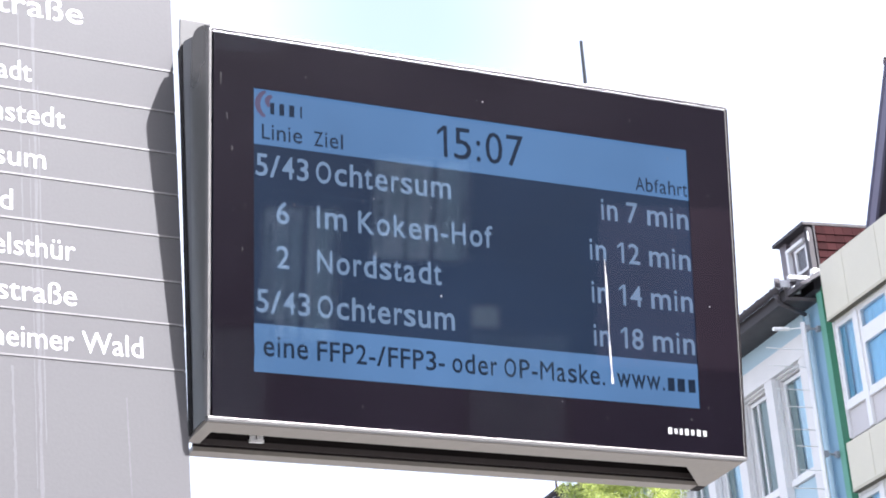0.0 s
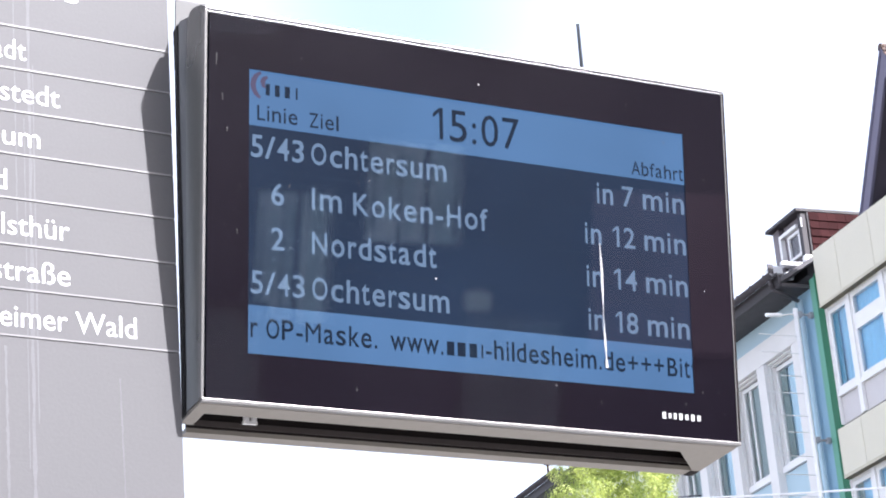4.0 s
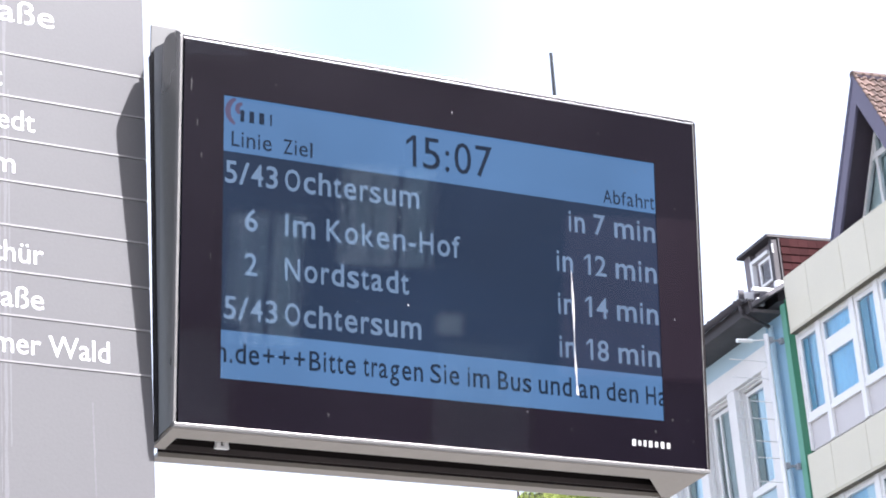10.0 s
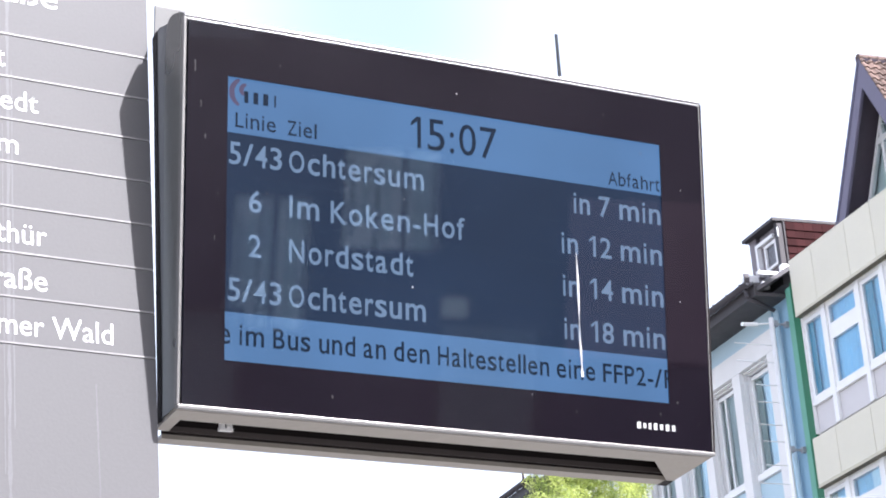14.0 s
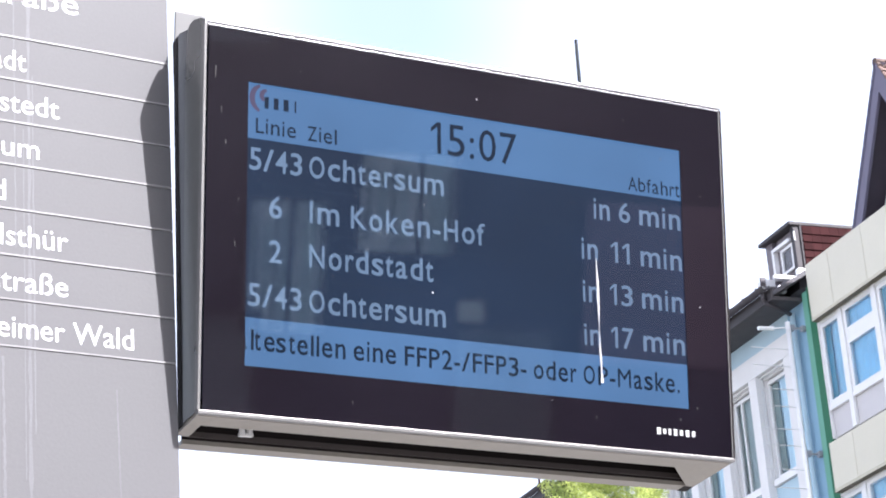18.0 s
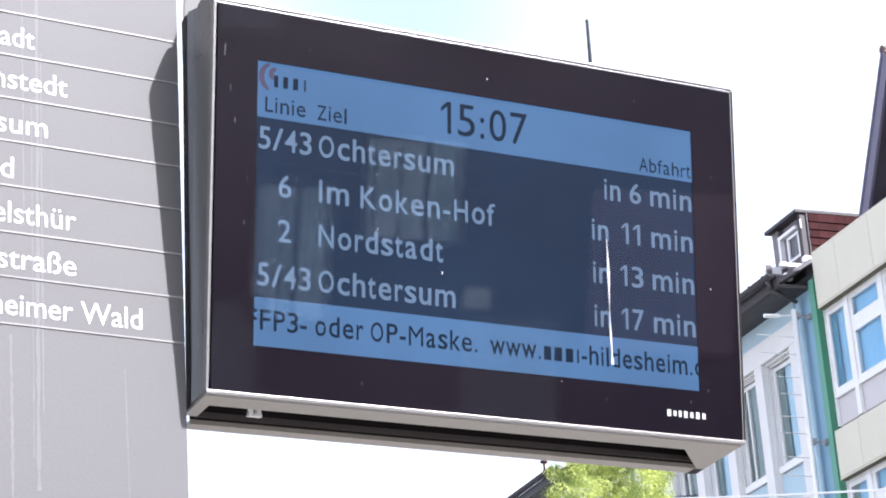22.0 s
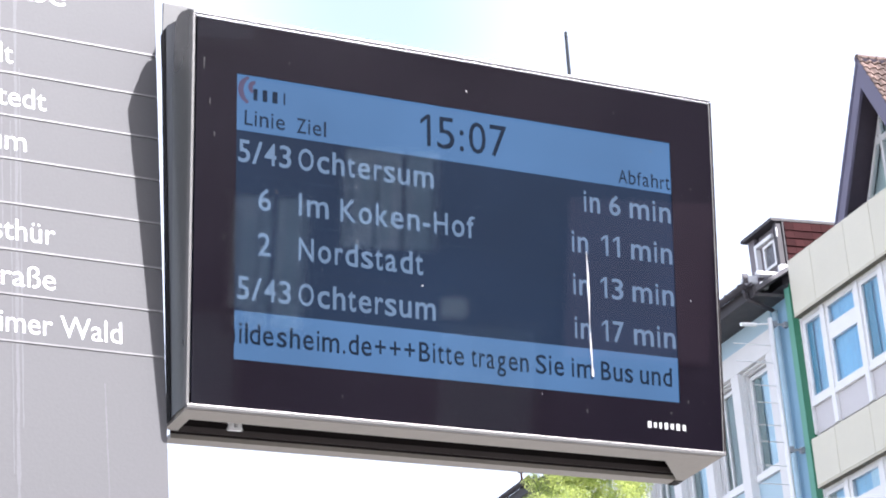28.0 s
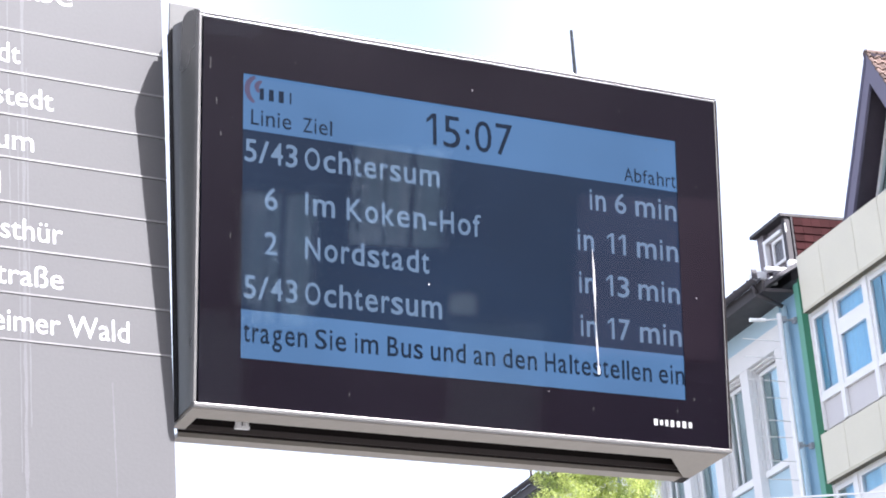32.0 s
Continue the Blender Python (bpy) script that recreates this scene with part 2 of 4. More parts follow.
# dormer cladding lightened in colour, for front faces the sun misses
DORMER_FRONT_LIT = surface("mauve_grey_lit_cladding", (0.17, 0.15, 0.165), 0.6, 0, 0.12, 6, 60, 0.2)
ROD = surface("pale_grey_rod", (0.68, 0.69, 0.69), 0.4, 0.2, 0.1)
BRACKET_PALE = surface("pale_zinc_clamp", (0.33, 0.34, 0.38), 0.5, 0.3, 0.15)
WHITE_METAL = surface("white_painted_tube", (0.8, 0.8, 0.8), 0.35, 0.2, 0.05)
BARK = surface("grey_brown_bark", (0.12, 0.09, 0.065), 0.9, 0, 0.3, 8, 60, 0.8)
PAVING = surface("concrete_paving", (0.22, 0.215, 0.205), 0.85, 0, 0.15, 0.7, 30, 0.3)
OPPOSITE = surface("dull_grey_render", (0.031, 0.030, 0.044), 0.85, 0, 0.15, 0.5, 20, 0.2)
PILASTER = surface("pale_stone_pilaster", (0.50, 0.52, 0.46), 0.8, 0, 0.1, 0.8, 20, 0.2)
DIM_SHINE = surface("dull_green_window_shine", (0.58, 0.67, 0.65), 0.9, 0, 0.3, 2.5, 30, 0.1)
PALE_SHINE = surface("pale_green_window_shine", (0.86, 0.93, 0.90), 0.9, 0, 0.3, 2.5, 30, 0.1)
BROWN_BRICK = surface("brown_brick", (0.165, 0.11, 0.13), 0.85, 0, 0.15, 0.8, 20, 0.2)


def foliage():
    m = bpy.data.materials.new("sunlit_leaves")
    m.use_nodes = True
    n, l = m.node_tree.nodes, m.node_tree.links
    b = n["Principled BSDF"]
    g, ramp = n.new("ShaderNodeNewGeometry"), n.new("ShaderNodeValToRGB")
    ramp.color_ramp.elements[0].color, ramp.color_ramp.elements[1].color = (0.16, 0.23, 0.05, 1), (0.64, 0.70, 0.23, 1)
    co, nz, mr = n.new("ShaderNodeTexCoord"), n.new("ShaderNodeTexNoise"), n.new("ShaderNodeMapRange")
    nz.inputs["Scale"].default_value, nz.inputs["Detail"].default_value = 3.2, 1
    l.new(co.outputs["Object"], nz.inputs["Vector"])
    mr.inputs["From Min"].default_value, mr.inputs["From Max"].default_value = 0.36, 0.64
    l.new(nz.outputs["Fac"], mr.inputs["Value"])
    half = n.new("ShaderNodeMix")
    half.inputs["Factor"].default_value = 0.3
    l.new(mr.outputs[0], half.inputs["A"])
    l.new(g.outputs["Random Per Island"], half.inputs["B"])
    l.new(half.outputs["Result"], ramp.inputs[0])
    l.new(ramp.outputs[0], b.inputs["Base Color"])
    b.inputs["Roughness"].default_value = 0.5
    tl, mx = n.new("ShaderNodeBsdfTranslucent"), n.new("ShaderNodeMixShader")
    l.new(ramp.outputs[0], tl.inputs["Color"])
    mx.inputs[0].default_value = 0.45
    l.new(b.outputs[0], mx.inputs[1])
    l.new(tl.outputs[0], mx.inputs[2])
    l.new(mx.outputs[0], n["Material Output"].inputs["Surface"])
    return m


LEAF = foliage()

# ---------- building blocks ----------


def box(bm, x0, x1, y0, y1, z0, z1, shear=0.0):
    """A box; shear lowers z by that much for each metre of y."""
    v = [bm.verts.new((x, y, z - shear * y)) for z in (z0, z1) for y in (y0, y1) for x in (x0, x1)]
    for f in ((0, 2, 3, 1), (4, 5, 7, 6), (0, 1, 5, 4), (2, 6, 7, 3), (0, 4, 6, 2), (1, 3, 7, 5)):
        bm.faces.new([v[i] for i in f])
    return bm


def boxed(x0, x1, y0, y1, z0, z1, bevel=0.0, shear=0.0):
    bm = box(bmesh.new(), x0, x1, y0, y1, z0, z1, shear)
    if bevel:
        bmesh.ops.bevel(bm, geom=bm.edges[:], offset=bevel, segments=2, affect='EDGES', profile=0.6)
    return bm


def tube(bm, a, b, r, seg=10, r2=None):
    """A capped rod from a to b."""
    a, b = Vector(a), Vector(b)
    q = (b - a).to_track_quat("Z", "Y")
    rings = []
    for p, rad in ((a, r), (b, r if r2 is None else r2)):
        rings.append([bm.verts.new(p + q @ Vector((rad * math.cos(2 * math.pi * i / seg), rad * math.sin(2 * math.pi * i / seg), 0))) for i in range(seg)])
    for i in range(seg):
        bm.faces.new((rings[0][i], rings[0][(i + 1) % seg], rings[1][(i + 1) % seg], rings[1][i]))
    bm.faces.new(rings[0][::-1])
    bm.faces.new(rings[1])
    return bm


def slab(bm, pts, off):
    """A plate: the outline pts, thickened by the vector off."""
    lo = [bm.verts.new(p) for p in pts]
    hi = [bm.verts.new(Vector(p) + Vector(off)) for p in pts]
    bm.faces.new(lo[::-1])
    bm.faces.new(hi)
    k = len(lo)
    for i in range(k):
        bm.faces.new((lo[i], lo[(i + 1) % k], hi[(i + 1) % k], hi[i]))
    return bm


def mesh_of(name, bm, material, smooth=False):
    bmesh.ops.recalc_face_normals(bm, faces=bm.faces[:])
    me = bpy.data.meshes.new(name)
    bm.to_mesh(me)
    bm.free()
    me.materials.append(material)
    if smooth:
        for p in me.polygons:
            p.use_smooth = True
    return me


def part(name, bm, material, parent, label="", smooth=False):
    ob = new(name, bm if isinstance(bm, bpy.types.Mesh) else mesh_of(name, bm, material, smooth))
    ob.parent = parent
    return tagged(ob, label)


def thing(name, m, label, category, group="", kind=""):
    ob = new(name)
    ob.empty_display_size = 0.1
    ob.matrix_world = m
    return tagged(ob, label, category, group, kind)


# ---------- lettering ----------


def glyphs(body, offset=0.0):
    """Flat vertices and faces of a line of text in the built-in font, at size 1."""
    cu = bpy.data.curves.new("line", 'FONT')
    cu.body, cu.size, cu.offset, cu.resolution_u = body, 1.0, offset, 3
    ob = new("line", cu)
    me = bpy.data.meshes.new_from_object(ob.evaluated_get(bpy.context.evaluated_depsgraph_get()))
    vs, fs = [(v.co.x, v.co.y) for v in me.vertices], [tuple(p.vertices) for p in me.polygons]
    bpy.data.objects.remove(ob)
    bpy.data.curves.remove(cu)
    bpy.data.meshes.remove(me)
    if body == "1":
        # the built-in figure 1 is a bare stem: give it its flag
        tall, left, k = max(v[1] for v in vs), min(v[0] for v in vs), len(vs)
        vs += [(left, tall), (left - 0.17, tall - 0.13), (left - 0.17, tall - 0.225), (left, tall - 0.10), (left + 0.02, tall)]
        fs.append((k, k + 1, k + 2, k + 3, k + 4))
    return vs, fs


CAP = max(v[1] for v in glyphs("H")[0])


def lettered(name, body, x0, x1, z, cap, y, material, parent, label="", offset=0.012):
    """One line of text in the plane y, facing -y: from x0 to x1, baseline z, capitals cap high."""
    vs, fs = glyphs(body, offset)
    lo, hi = min(v[0] for v in vs), max(v[0] for v in vs)
    kx, kz = (x1 - x0) / (hi - lo), cap / CAP
    me = bpy.data.meshes.new(name)
    me.from_pydata([(x0 + (u - lo) * kx, y, z + w * kz) for u, w in vs], [], fs)
    me.materials.append(material)
    ob = new(name, me)
    ob.parent = parent
    return tagged(ob, label)


# narrow signage letters of the screen: ink width and the room before and after, in capital heights
NARROW = {"a": (0.52, 0.06, 0.08), "b": (0.56, 0.09, 0.07), "c": (0.54, 0.07, 0.05), "d": (0.56, 0.07, 0.09), "e": (0.57, 0.07, 0.07), "f": (0.36, 0.03, 0.02), "g": (0.56, 0.07, 0.09),
          "h": (0.55, 0.09, 0.08), "i": (0.135, 0.09, 0.09), "k": (0.56, 0.09, 0.02), "l": (0.15, 0.09, 0.06), "m": (0.93, 0.09, 0.08), "n": (0.55, 0.09, 0.08), "o": (0.58, 0.07, 0.07),
          "r": (0.37, 0.09, 0.02), "s": (0.53, 0.05, 0.05), "t": (0.36, 0.03, 0.05), "u": (0.55, 0.08, 0.09), "v": (0.58, 0.02, 0.02), "w": (0.88, 0.02, 0.02), "A": (0.70, 0.02, 0.02),
          "B": (0.61, 0.11, 0.07), "F": (0.53, 0.11, 0.03), "H": (0.62, 0.11, 0.11), "I": (0.135, 0.11, 0.11), "K": (0.70, 0.11, 0.02), "L": (0.50, 0.11, 0.03), "M": (0.79, 0.11, 0.11),
          "N": (0.66, 0.11, 0.11), "O": (0.68, 0.08, 0.08), "P": (0.60, 0.11, 0.05), "S": (0.62, 0.06, 0.06), "Z": (0.60, 0.05, 0.05), "1": (0.33, 0.06, 0.15), ":": (0.14, 0.10, 0.10),
          "/": (0.50, 0.02, 0.02), "-": (0.34, 0.05, 0.05), "+": (0.60, 0.11, 0.11), ".": (0.135, 0.09, 0.10), " ": (0.0, 0.15, 0.15)}
FIGURE = (0.57, 0.07, 0.07)
LOW = max(v[1] for v in glyphs("x")[0])


@functools.lru_cache(None)
def narrow(ch, offset):
    """One letter in capital heights, its ink from 0 to its width; small letters get the tall middle of signage lettering."""
    vs, fs = glyphs(ch, offset)
    lo, hi = min(v[0] for v in vs), max(v[0] for v in vs)
    top = max(v[1] for v in vs)
    wide = NARROW.get(ch, FIGURE)[0]

    def rise(w):
        if ch.islower() and ch != "t":
            if w <= LOW or top < LOW * 1.15:
                return w / LOW * 0.725
            return 0.725 + (w - LOW) / (top - LOW) * 0.295
        return w / (CAP if ch in "-+.:" else top) * (0.93 if ch == "t" else 1.0)

    return [((u - lo) / (hi - lo) * wide, rise(w)) for u, w in vs], fs


def spaced(body):
    """Where each letter of a line begins, in capital heights, and the whole length."""
    x, starts = 0.0, []
    for ch in body:
        wide, before, after = NARROW.get(ch, FIGURE)
        starts.append(x + before)
        x += before + wide + after
    return starts, x


def screen_line(name, body, x0, x1, z, cap, y, material, parent, offset=0.012):
    """A line of screen lettering whose ink reaches from x0 to x1."""
    starts, _ = spaced(body)
    length = starts[-1] + NARROW.get(body[-1], FIGURE)[0] - starts[0]
    k = (x1 - x0) / length
    vs, fs = [], []
    for ch, at in zip(body, starts):
        if ch == " ":
            continue
        gv, gf = narrow(ch, offset)
        n = len(vs)
        vs += [(x0 + (at - starts[0] + u) * k, y, z + w * cap) for u, w in gv]
        fs += [tuple(i + n for i in f) for f in gf]
    me = bpy.data.meshes.new(name)
    me.from_pydata(vs, [], fs)
    me.materials.append(material)
    ob = new(name, me)
    ob.parent = parent
    return ob


def flat(name, quads, y, material, parent, label=""):
    """Flat rectangles (x0, x1, z0, z1) in the plane y, facing -y."""
    me = bpy.data.meshes.new(name)
    vs, fs = [], []
    for x0, x1, z0, z1 in quads:
        k = len(vs)
        vs += [(x0, y, z0), (x1, y, z0), (x1, y, z1), (x0, y, z1)]
        fs.append((k, k + 1, k + 2, k + 3))
    me.from_pydata(vs, [], fs)
    me.materials.append(material)
    ob = new(name, me)
    ob.parent = parent
    return tagged(ob, label)


# ---------- ground ----------
bm = bmesh.new()
box(bm, -600, 600, -600, 600, -0.3, 0)
tagged(new("ground", mesh_of("ground", bm, PAVING)), "grey concrete paving of the street", "ground", kind="structure")

# ---------- the departure display ----------
CENTRE = Vector((0.0114, 2.9363, 2.8142))
YAW, TILT = 30.18, 7.30
display = thing("departure_display", pose(*CENTRE, TILT, 0, YAW), "black-framed bus departure screen in grey housing, hung beside a totem", "display")
SH = 0.15
XL, XR, ZB, ZT = -0.4135, 0.426, -0.2625, 0.2760

# housing
def side_plate(name, outline, x0, thick, material, label=""):
    return part(name, slab(bmesh.new(), [(x0, y, z) for y, z in outline], (thick, 0, 0)), material, display, label)


side_plate("side_panel", ((0.0, ZB + 0.001), (0.0, ZT + 0.001), (0.012, 0.2825), (0.038, 0.2880), (0.054, 0.2865), (0.062, 0.2780), (0.066, 0.1980), (0.0475, ZB - 0.007)), XL, 0.004, ALU_TRIM, "grey lacquered side panel with rounded shoulder")
side_plate("side_back", ((0.066, 0.1980), (0.0628, 0.2825), (0.095, 0.2870), (0.104, 0.2835), (0.0986, 0.2077), (0.0600, -0.1985), (0.0545, ZB - 0.009), (0.0478, ZB - 0.008)), XL + 0.0012, 0.003, ALU_PAINT, "darker grey rear side panel")
side_plate("side_groove", ((0.1010, 0.2850), (0.118, 0.2795), (0.1090, 0.2104), (0.0735, -0.1958), (0.0655, ZB - 0.012), (0.0520, ZB - 0.009), (0.0572, -0.1985), (0.0960, 0.2077)), XL + 0.0004, 0.003, SHADOW_GAP, "black rubber seam")
part("side_panel", slab(bmesh.new(), [(XR - 0.004, y, z) for y, z in ((0.0, ZB - 0.003), (0.0, ZT - 0.003), (0.090, ZT - 0.003 - SH * 0.09), (0.118, ZT - 0.030 - SH * 0.118), (0.121, ZB - 0.003 - SH * 0.121))], (0.004, 0, 0)), ALU_PAINT, display)
part("top_panel", boxed(XL + 0.004, XR - 0.004, 0.0, 0.060, ZT - 0.010, ZT - 0.006, 0.0, SH), ALU_PAINT, display)
part("top_panel", boxed(-0.386, XR - 0.004, 0.060, 0.090, ZT - 0.010, ZT - 0.006, 0.0, SH), ALU_PAINT, display)
part("top_slope", slab(bmesh.new(), [(-0.386, 0.09, ZT - 0.010 - SH * 0.09), (XR - 0.004, 0.09, ZT - 0.010 - SH * 0.09), (XR - 0.004, 0.118, ZT - 0.04 - SH * 0.118), (-0.386, 0.118, ZT - 0.04 - SH * 0.118)], (0, 0.002, 0.004)), ALU_PAINT, display)
part("back_panel", boxed(-0.374, XR - 0.004, 0.117, 0.121, ZB + 0.004, ZT - 0.036, 0.0, SH), ALU_PAINT, display)

def sag(bm):
    """The lower edge hangs a few millimetres lower at its far end."""
    for v in bm.verts:
        v.co.z -= 0.0030 + 0.0030 * (v.co.x - XL) / (XR - XL)
    return bm


SB = 0.20
rim = bmesh.new()
box(rim, XL + 0.002, XR - 0.002, 0.004, 0.036, ZB, ZB + 0.006, SB)
box(rim, -0.393, XR - 0.002, 0.102, 0.122, ZB, ZB + 0.006, SB)
box(rim, XL + 0.002, XL + 0.02, 0.036, 0.076, ZB, ZB + 0.006, SB)
slab(rim, [(x, y, ZB - SB * y) for x, y in ((0.346, 0.036), (XR - 0.002, 0.036), (XR - 0.002, 0.102), (0.410, 0.102))], (0, 0, 0.006))
part("bottom_rim", sag(rim), UNDER, display, "pale beige-grey rim round the underside")
part("bottom_plate", sag(boxed(-0.405, XR - 0.004, 0.034, 0.105, ZB + 0.03, ZB + 0.034, 0, SB)), SHADOW_GAP, display, "black recessed plate in the underside")
part("inner_lip", sag(boxed(XL + 0.02, XR - 0.03, 0.034, 0.037, ZB + 0.006, ZB + 0.03, 0, SB)), SHADOW_GAP, display)
part("inner_lip", sag(boxed(-0.393, XR - 0.008, 0.102, 0.105, ZB + 0.006, ZB + 0.03, 0, SB)), SHADOW_GAP, display)
part("inner_ledge", sag(boxed(-0.393, XR - 0.016, 0.098, 0.1015, ZB + 0.009, ZB + 0.016, 0, SB)), INNER, display)
# black block puts in the shade of the rear corner notch
part("notch_shade", sag(boxed(XR - 0.018, XR - 0.003, 0.104, 0.1225, ZB - 0.0008, ZB + 0.004, 0.0, SB)), SHADOW_GAP, display, "black block painting the shade of the corner notch")
part("end_gusset", sag(slab(bmesh.new(), [(0.345, 0.037, ZB + 0.006 - SB * 0.037), (0.409, 0.101, ZB + 0.006 - SB * 0.101), (0.420, 0.101, ZB + 0.03 - SB * 0.101), (0.356, 0.037, ZB + 0.03 - SB * 0.037)], (0.002, 0, 0))), INNER, display, "slanted end of the recess")
lock = bmesh.new()
for x in (-0.3285, -0.3180):
    tube(lock, (x, 0.05, ZB + 0.022), (x, 0.05, ZB - 0.0150), 0.0042, 14)
box(lock, -0.3330, -0.3140, 0.0460, 0.0540, ZB - 0.0175, ZB - 0.0135)
part("lock", lock, LOCK_METAL, display, "bright metal lock under the housing")
part("bracket_stem", boxed(-0.375, -0.35, 0.105, 0.130, 0.20, 0.33, 0.002, SH), BRACKET, display)
part("bracket", boxed(-0.4045, -0.35, 0.132, 0.136, 0.268, 0.355, 0.001, SH), BRACKET, display, "pale grey mounting bracket")

# bright aluminium frame round the glass
F0, F1 = -0.0042, 0.006
part("frame_rail", boxed(XL, XR, F0, F1, ZT - 0.0042, ZT, 0.0012), ALU_BRIGHT, display, "bright aluminium top rail")
part("frame_bead", boxed(XL + 0.004, XR - 0.003, F0 + 0.0004, F1, ZT - 0.0085, ZT - 0.0058, 0.0008), ALU_BRIGHT, display, "thin bright glazing bead")
part("bead_gap", boxed(XL + 0.004, XR - 0.003, F0 + 0.0015, F1, ZT - 0.0058, ZT - 0.0042), SHADOW_GAP, display)
part("frame_rail", sag(boxed(XL, XR, F0, F1, ZB, ZB + 0.006, 0.0015)), ALU, display, "bright aluminium bottom rail")
part("frame_rail", boxed(XL - 0.0012, XL + 0.0030, F0, F1, ZB + 0.0022, ZT - 0.0042, 0.0012), ALU, display, "grey aluminium side rail")
part("frame_rail", boxed(XR - 0.0050, XR - 0.0034, F0, F1, ZB - 0.003, ZT - 0.0055, 0.0006), ALU, display)
part("edge_seal", boxed(XR - 0.0032, XR + 0.0008, F0 + 0.001, F1, ZB - 0.003, ZT - 0.0055, 0.0006), SHADOW_GAP, display, "black rubber edge seal")

# black mask behind the glass
SX, SZ = 0.349, 0.1963
mask = bmesh.new()
for b in ((XL + 0.006, XR - 0.004, SZ, ZT - 0.005), (XL + 0.006, XR - 0.004, ZB - 0.002, -SZ), (XL + 0.006, -SX, -SZ, SZ), (SX, XR - 0.004, -SZ, SZ)):
    box(mask, b[0], b[1], -0.0034, -0.0016, b[2], b[3])
part("bezel", mask, MASK, display, "black printed bezel behind glass")
glass = flat("cover_glass", [(XL + 0.006, XR - 0.004, ZB - 0.002, ZT - 0.0055)], -0.0038, COVER, display, "clear reflecting cover glass")
glass.visible_shadow = False

# the panel and its lit fields
part("screen", boxed(-0.352, 0.352, 0.0, 0.014, -0.2, 0.2), LCD_DARK, display, "dark blue liquid crystal screen")
flat("header_band", [(-0.352, 0.352, 0.1178, 0.2)], -0.0005, LCD_BLUE, display, "lit light blue header band")
flat("ticker_band", [(-0.352, 0.352, -0.2, -0.1302)], -0.0005, LCD_BLUE, display, "lit light blue ticker band")
for z in (0.056, -0.0055, -0.0705):
    flat("row_line", [(-0.349, 0.349, z, z + 0.0012)], -0.0005, LCD_LINE, display)

TY = -0.001
screen_line("heading", "Linie", -0.3364, -0.277, 0.1262, 0.0210, TY, LCD_INK, display, 0.004)
screen_line("heading", "Ziel", -0.2595, -0.2155, 0.1258, 0.0210, TY, LCD_INK, display, 0.004)
screen_line("heading", "Abfahrt", 0.2575, 0.3475, 0.1235, 0.0205, TY, LCD_INK, display, 0.002)
screen_line("clock", "15:07", -0.0695, 0.0695, 0.1350, 0.0465, TY, LCD_INK, display, 0.0)
flat("operator_mark", [(-0.3240, -0.3180, 0.1625, 0.179), (-0.3105, -0.3035, 0.1625, 0.179), (-0.2960, -0.2885, 0.1625, 0.179), (-0.2795, -0.2770, 0.1625, 0.179)], TY, LCD_INK, display, "four dark bars")


def arc(name, cx, cz, r0, r1, a0, a1, parent):
    me = bpy.data.meshes.new(name)
    k = 12
    vs = []
    for i in range(k + 1):
        a = radians(a0 + (a1 - a0) * i / k)
        w = math.sin(math.pi * i / k) * 0.5 + 0.5
        vs += [(cx + r0 * math.cos(a), TY, cz + r0 * math.sin(a)), (cx + (r0 + (r1 - r0) * w) * math.cos(a), TY, cz + (r0 + (r1 - r0) * w) * math.sin(a))]
    me.from_pydata(vs, [], [(2 * i, 2 * i + 1, 2 * i + 3, 2 * i + 2) for i in range(k)])
    me.materials.append(LCD_RED)
    ob = new(name, me)
    ob.parent = parent
    return ob


arc("logo_arc", -0.318, 0.1755, 0.0205, 0.0285, 125, 232, display)
arc("logo_arc", -0.316, 0.1790, 0.0090, 0.0160, 118, 215, display)

ROWS = [(0.0740, "5/43", -0.3452, -0.2675, "Ochtersum", -0.2570, -0.0495),
        (0.0100, "6", -0.3155, -0.2965, "Im Koken-Hof", -0.2560, 0.0150),
        (-0.0519, "2", -0.3155, -0.2965, "Nordstadt", -0.2560, -0.0675),
        (-0.1142, "5/43", -0.3445, -0.2665, "Ochtersum", -0.2560, -0.0485)]
for z, line, a, b, goal, c, d in ROWS:
    screen_line("line_number", line, a, b, z, 0.0310, TY, LCD_LETTER, display)
    screen_line("destination", goal, c, d, z, 0.0310, TY, LCD_LETTER, display)
for z, a in ((0.0725, 0.1965), (0.0102, 0.1742), (-0.0530, 0.1746), (-0.1165, 0.1752)):
    screen_line("in_word", "in", a, a + 0.0275, z, 0.0305, TY, LCD_LETTER, display)
    screen_line("min_word", "min", 0.2750, 0.3470, z, 0.0305, TY, LCD_LETTER, display)

# minutes: a figure before and one behind, which turns over when the minute ends
FLAPS = []
